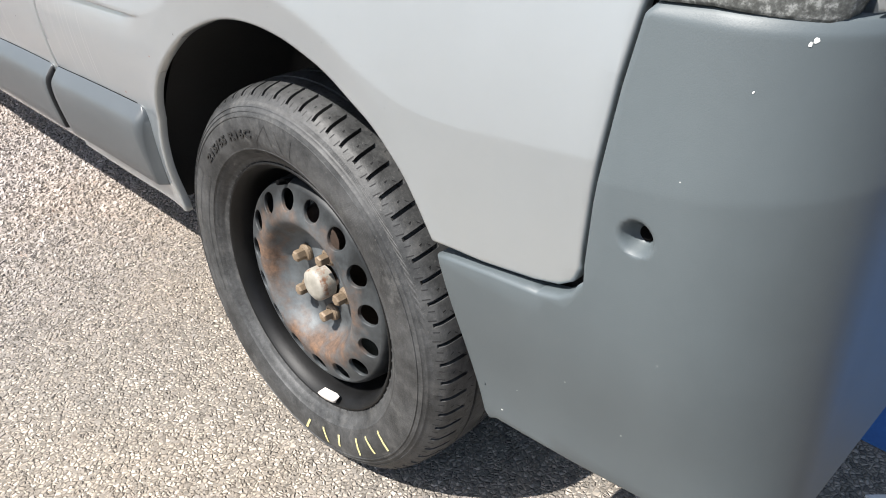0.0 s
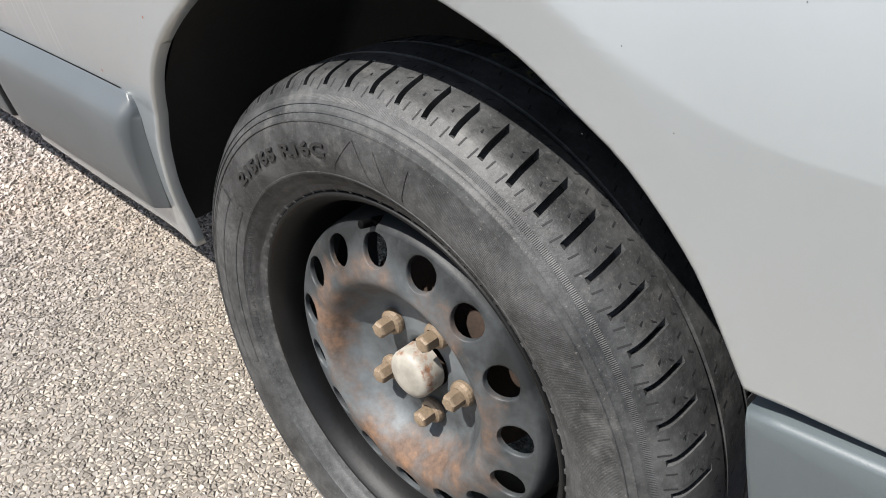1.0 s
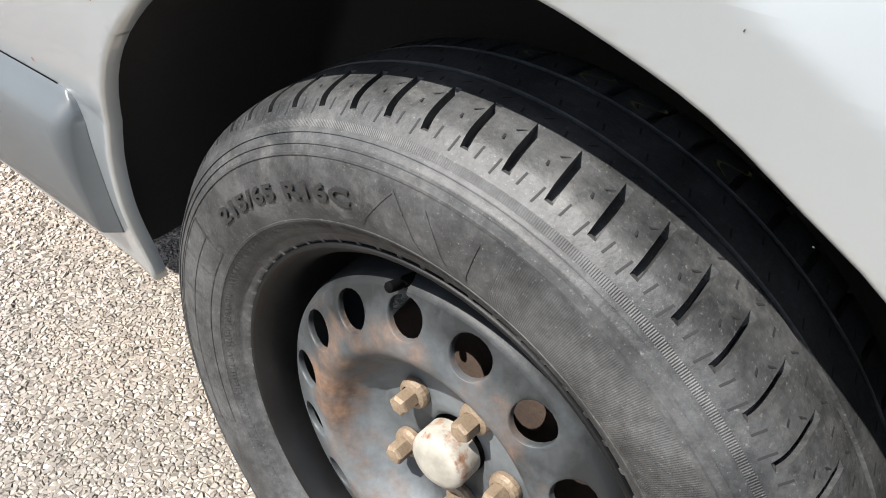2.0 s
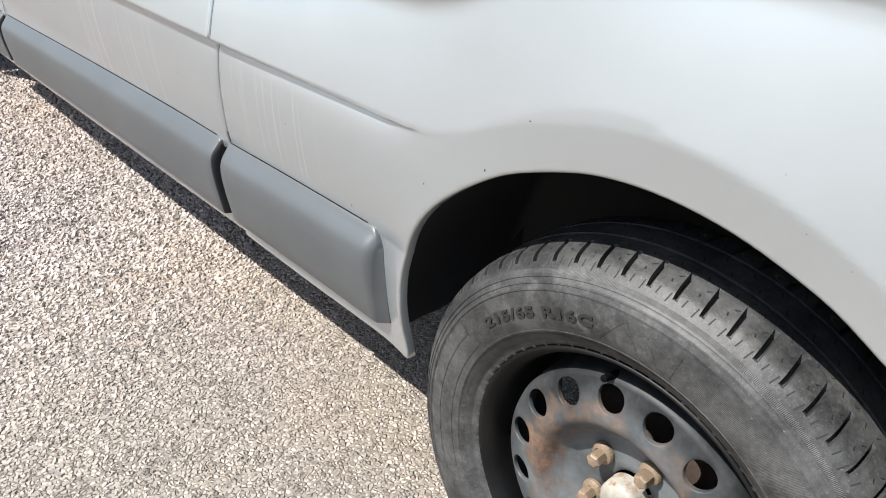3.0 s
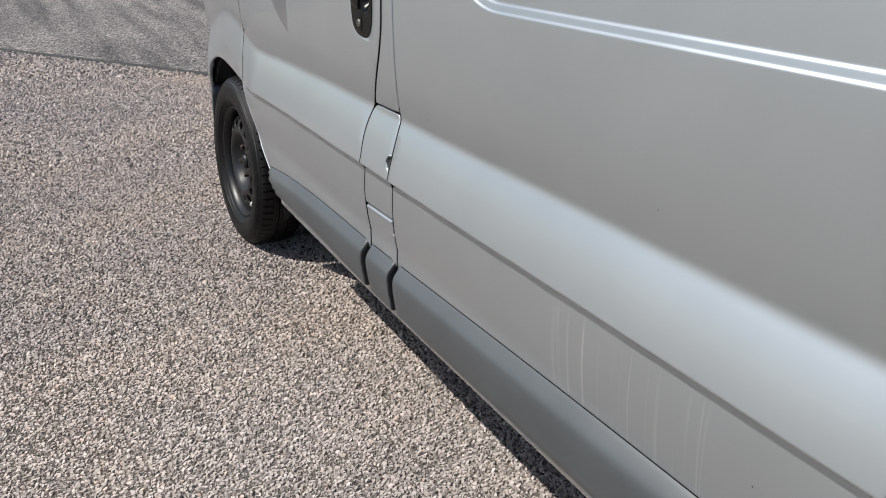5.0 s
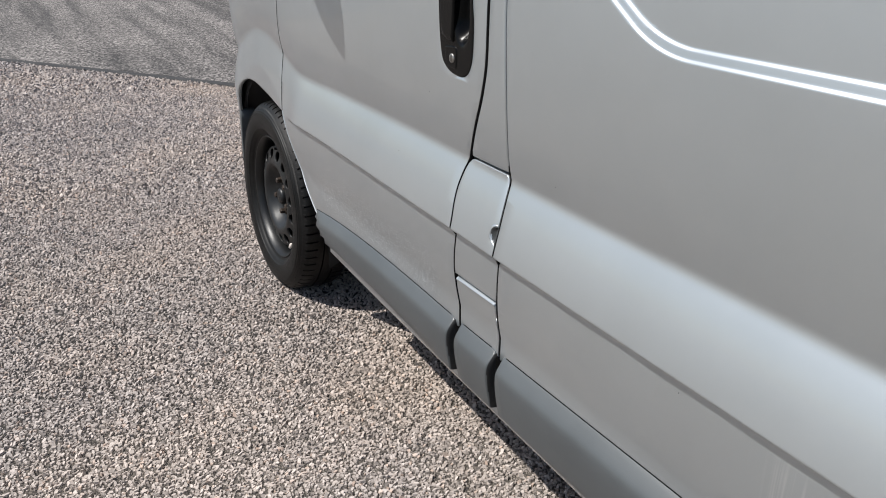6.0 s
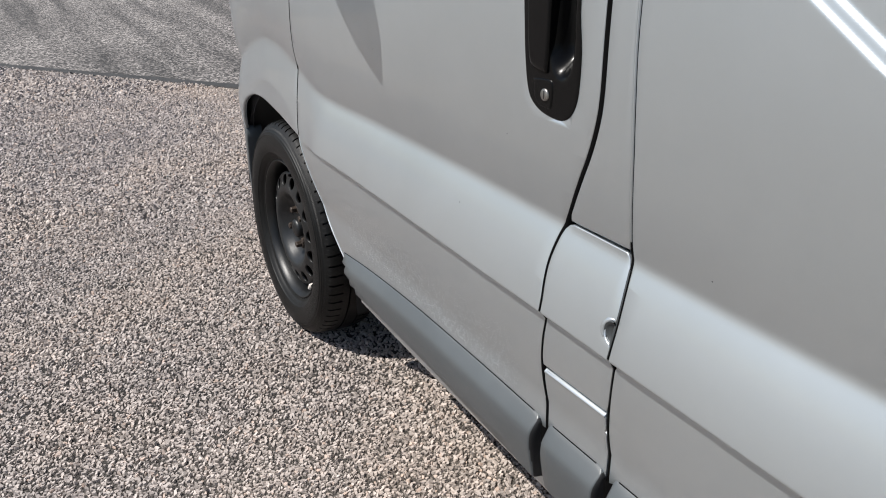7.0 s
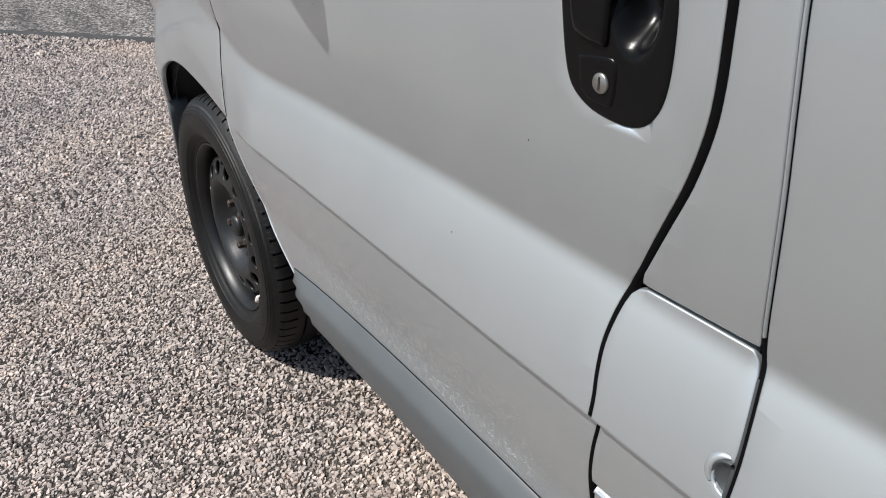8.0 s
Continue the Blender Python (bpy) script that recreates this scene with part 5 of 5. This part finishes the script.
def sidewall_marks(parent):
    """Moulded ornament: framed blocks ahead of the lettering, a plain emblem behind it, and a ring of tiny bars near the bead."""
    bm = bmesh.new()
    for a in range(148, 204, 9):
        stroke(bm, 0.2765, radians(a), 0.0012, 0.042, 0.0, 0.0007)
    for r in (0.2560, 0.2770, 0.2975):
        for k in range(54):
            stroke(bm, r, radians(148 + k + 0.5), r * radians(1.02), 0.0011, 0.0, 0.0007)
    for a, tilt, h in ((97, 0.75, 0.050), (91, -0.55, 0.046), (86, -0.55, 0.040), (80, 0.1, 0.034)):
        stroke(bm, 0.272, radians(a), 0.0016, h, tilt, 0.0007)
    rng = random.Random(9)
    a = 60.0
    while a < 236:
        w = rng.uniform(0.5, 1.3)
        if rng.random() < 0.8:
            stroke(bm, 0.2405, radians(a), 0.2405 * radians(w) * 0.6, rng.uniform(0.003, 0.0055), rng.uniform(-0.4, 0.4), 0.0007)
        a += w
    bmesh.ops.recalc_face_normals(bm, faces=bm.faces[:])
    return part("sidewall_ornament", bm, RUBBER, parent, "fine raised ornament on the tyre's sidewall", kind="stuff")


sidewall_marks(rear)


def weight(parent, angle, span, r=0.2085):
    bm = bmesh.new()
    rows = []
    for k in range(9):
        f = k / 8
        a = angle + (f - 0.5) * span
        e = math.sqrt(max(0.05, 1 - (2 * f - 1) ** 6))
        rows.append([bm.verts.new(((r + dr * e) * math.cos(a), y, (r + dr * e) * math.sin(a))) for dr, y in ((-0.007, 0.046), (-0.006, 0.036), (-0.001, 0.0325), (0.006, 0.0335), (0.009, 0.038))])
    for p, q in zip(rows, rows[1:]):
        for k in range(4):
            bm.faces.new((p[k], q[k], q[k + 1], p[k + 1]))
    bm.faces.new(rows[0])
    bm.faces.new(rows[-1])
    bmesh.ops.recalc_face_normals(bm, faces=bm.faces[:])
    return part("balance_weight", bm, WHITE, parent, "pale clip-on balance weight on the rim")


weight(rear, radians(-78), 0.24, 0.2035)
weight(front, radians(-17), 0.10)

# ---- loose chippings in the stretch of ground nearest the walk ----
def chip_material():
    m, t, b = material("stone_chips")
    g = t.nodes.new("ShaderNodeNewGeometry")
    stone = ramp(t, g.outputs["Random Per Island"], [(0.0, (0.235, 0.220, 0.208)), (0.2, (0.40, 0.375, 0.355)), (0.6, (0.50, 0.468, 0.446)), (0.93, (0.60, 0.563, 0.536)), (1.0, (0.55, 0.45, 0.385))])
    patch = ramp(t, noise_of(t, 0.9, 4.0, 0.6).outputs[0], [(0.30, (0.76, 0.765, 0.785)), (0.48, (0.92, 0.91, 0.905)), (0.66, (1.03, 0.98, 0.925))])
    fine = ramp(t, noise_of(t, 500.0, 3.0).outputs[0], [(0.3, (0.8,) * 3), (0.7, (1.0,) * 3)])
    # about the rear wheel dust evens the stones out
    c = t.nodes.new("ShaderNodeTexCoord")
    sep = t.nodes.new("ShaderNodeSeparateXYZ")
    t.links.new(c.outputs["Object"], sep.inputs[0])
    near = add(t, "MapRange")
    near.inputs["From Min"].default_value, near.inputs["From Max"].default_value = -1.5, -0.5
    near.inputs["To Max"].default_value = 0.82
    t.links.new(sep.outputs[0], near.inputs["Value"])
    even = mix(t, stone.outputs[0], (0.206, 0.197, 0.182), near.outputs[0])
    col = mix(t, mix(t, even, patch.outputs[0], 1.0, "MULTIPLY"), greyer(t), 1.0, "MULTIPLY")
    t.links.new(mix(t, col, fine.outputs[0], 1.0, "MULTIPLY"), b.inputs["Base Color"])
    b.inputs["Roughness"].default_value = 0.62
    return m


def chips():
    """Many small angular stones lying close together."""
    rng = np.random.default_rng(7)
    places = []
    for x0, x1, y0, y1, cell in ((-4.6, 0.80, -1.15, 0.46, 0.0080), (-7.0, -4.6, -1.2, 0.80, 0.0110), (-9.0, -7.0, -1.3, 0.8, 0.017)):
        gx, gy = np.meshgrid(np.arange(x0, x1, cell), np.arange(y0, y1, cell))
        x = gx.ravel() + rng.uniform(-0.45, 0.45, gx.size) * cell
        y = gy.ravel() + rng.uniform(-0.45, 0.45, gx.size) * cell
        # keep to the ground that the walk passes, and thin out towards its border
        near = np.minimum.reduce([x + 9.0, 0.80 - x, y - y0, y1 - y])
        keep = (rng.uniform(0, 1, x.size) < np.clip(near / 0.15, 0.15, 0.80)) & (y > -1.0 - 0.1 * (x < -4.6) + np.clip((x + 1.1) * 0.55, 0, 0.75)) & (y < 0.9 * (x + 7.85) - 0.05)
        places.append(np.stack([x[keep], y[keep], np.full(keep.sum(), cell / 0.0084)]))
    x, y, wide = np.concatenate(places, 1)
    n = x.size
    size = rng.uniform(0.0032, 0.0066, n) * wide * (1.0 + 0.14 * np.clip((-0.8 - x) / 0.8, 0, 1))
    turn = rng.uniform(0, 2 * np.pi, n)
    # flat flakes, each a five-cornered foot and a smaller, slightly tilted top; trodden flatter about the rear wheel
    tall = size * rng.uniform(0.45, 1.1, n) * (1.0 - 0.76 * np.clip((x + 1.6) / 1.2, 0, 1))
    corner = np.arange(5)[None] * 2 * np.pi / 5 + rng.uniform(-0.38, 0.38, (n, 5))
    reach = rng.uniform(0.72, 1.18, (n, 5))
    fx, fy = np.cos(corner) * reach * rng.uniform(0.95, 1.5, (n, 1)), np.sin(corner) * reach * rng.uniform(0.65, 1.0, (n, 1))
    top = rng.uniform(0.62, 0.86, (n, 5))
    lean = rng.normal(0.0, 0.30, (n, 2)) * (1.0 + 0.9 * np.clip((x + 1.6) / 1.2, 0, 1))[:, None]
    lx, ly = np.concatenate([fx, fx * top], 1), np.concatenate([fy, fy * top], 1)
    up = np.concatenate([np.zeros((n, 5)), 1 + lean[:, :1] * fx + lean[:, 1:] * fy], 1)
    c, s = np.cos(turn)[:, None], np.sin(turn)[:, None]
    px = (lx * c - ly * s) * size[:, None] + x[:, None]
    py = (lx * s + ly * c) * size[:, None] + y[:, None]
    pz = np.maximum(up, 0.12) * tall[:, None] * (np.arange(10)[None] > 4) - 0.0006
    verts = np.stack([px, py, pz], -1).reshape(-1, 3)
    tri = np.array([[k, (k + 1) % 5, 5 + (k + 1) % 5] for k in range(5)] + [[k, 5 + (k + 1) % 5, 5 + k] for k in range(5)] + [[5, 6, 7], [5, 7, 8], [5, 8, 9]])
    faces = (tri[None] + 10 * np.arange(n)[:, None, None]).reshape(-1, 3)
    me = bpy.data.meshes.new("stone_chippings")
    me.vertices.add(len(verts))
    me.vertices.foreach_set("co", verts.ravel())
    me.loops.add(faces.size)
    me.loops.foreach_set("vertex_index", faces.ravel().astype(np.int32))
    me.polygons.add(len(faces))
    me.polygons.foreach_set("loop_start", np.arange(0, faces.size, 3, dtype=np.int32))
    me.update(calc_edges=True)
    me.shade_flat()
    me.materials.append(chip_material())
    return tagged(new("stone_chippings", me), "loose angular beige stone chippings on the ground", "gravel", kind="stuff")


chips()


# ---- small marks on the paint ----
def fleck(name, x, z, size, mat, parent, label, where=on_side, seed=1):
    """A tiny ragged chip lying on a surface."""
    rng = random.Random(seed)
    bm = bmesh.new()
    n = 7
    c = where(x, z)
    mid = bm.verts.new((c[0], c[1] - 0.0008, c[2]))
    ring = []
    for k in range(n):
        a = 2 * math.pi * k / n
        d = size * rng.uniform(0.5, 1.1)
        p = where(x + d * math.cos(a), z + d * math.sin(a) * rng.uniform(0.7, 1.4))
        ring.append(bm.verts.new((p[0], p[1] - 0.0004, p[2])))
    for k in range(n):
        bm.faces.new((mid, ring[k], ring[(k + 1) % n]))
    bmesh.ops.recalc_face_normals(bm, faces=bm.faces[:])
    return part(name, bm, mat, parent, label)


quarter = bpy.data.objects["quarter_panel"]
slide = bpy.data.objects["sliding_door"]
for k, (x, z, size) in enumerate(((-0.158, 0.793, 0.0020), (-0.215, 0.7165, 0.0030), (0.06, 0.80, 0.0008), (0.10, 0.83, 0.0009), (0.13, 0.79, 0.0011), (0.17, 0.775, 0.0009), (0.20, 0.81, 0.0008), (0.24, 0.76, 0.0010), (0.28, 0.72, 0.0009), (0.22, 0.70, 0.0010), (-0.611, 0.644, 0.0014), (-0.550, 0.732, 0.0008), (0.33, 0.80, 0.0008))):
    fleck("paint_chip", x, z, size * 0.6, CHIP_DARK, quarter, "", seed=k)
for k, (x, z, size) in enumerate(((-0.825, 0.864, 0.0018), (-0.948, 0.627, 0.0018), (-0.878, 0.720, 0.0014), (-1.854, 0.883, 0.0014), (-1.184, 0.915, 0.0012), (-1.527, 0.695, 0.0013))):
    fleck("paint_chip", x, z, size, CHIP_DARK, slide, "", seed=20 + k)
for k, (x, z, size) in enumerate(((-2.737, 1.008, 0.0013), (-2.399, 0.799, 0.0012), (-2.264, 0.956, 0.0014))):
    fleck("paint_chip", x, z, size, CHIP_DARK, front_door, "", seed=40 + k)
fleck("rust_spot", -0.470, 0.564, 0.0022, RUST, quarter, "small rust spot above the cladding", seed=61)
fleck("rust_spot", -0.310, 0.664, 0.0018, RUST, quarter, "small rust spot on the arch edge", seed=62)
for k, (x, z, size) in enumerate(((0.699, 0.832, 0.0018), (0.738, 0.872, 0.0052), (0.734, 0.869, 0.0034), (0.655, 0.75, 0.0012), (0.55, 0.47, 0.0014), (0.62, 0.43, 0.0016), (0.437, 0.341, 0.0028), (0.47, 0.40, 0.0012), (0.66, 0.56, 0.0012))):
    fleck("scuff", x, z, size * 0.6, CHIP_WHITE, bumper, "pale scuff in the plastic", on_bumper, seed=80 + k)
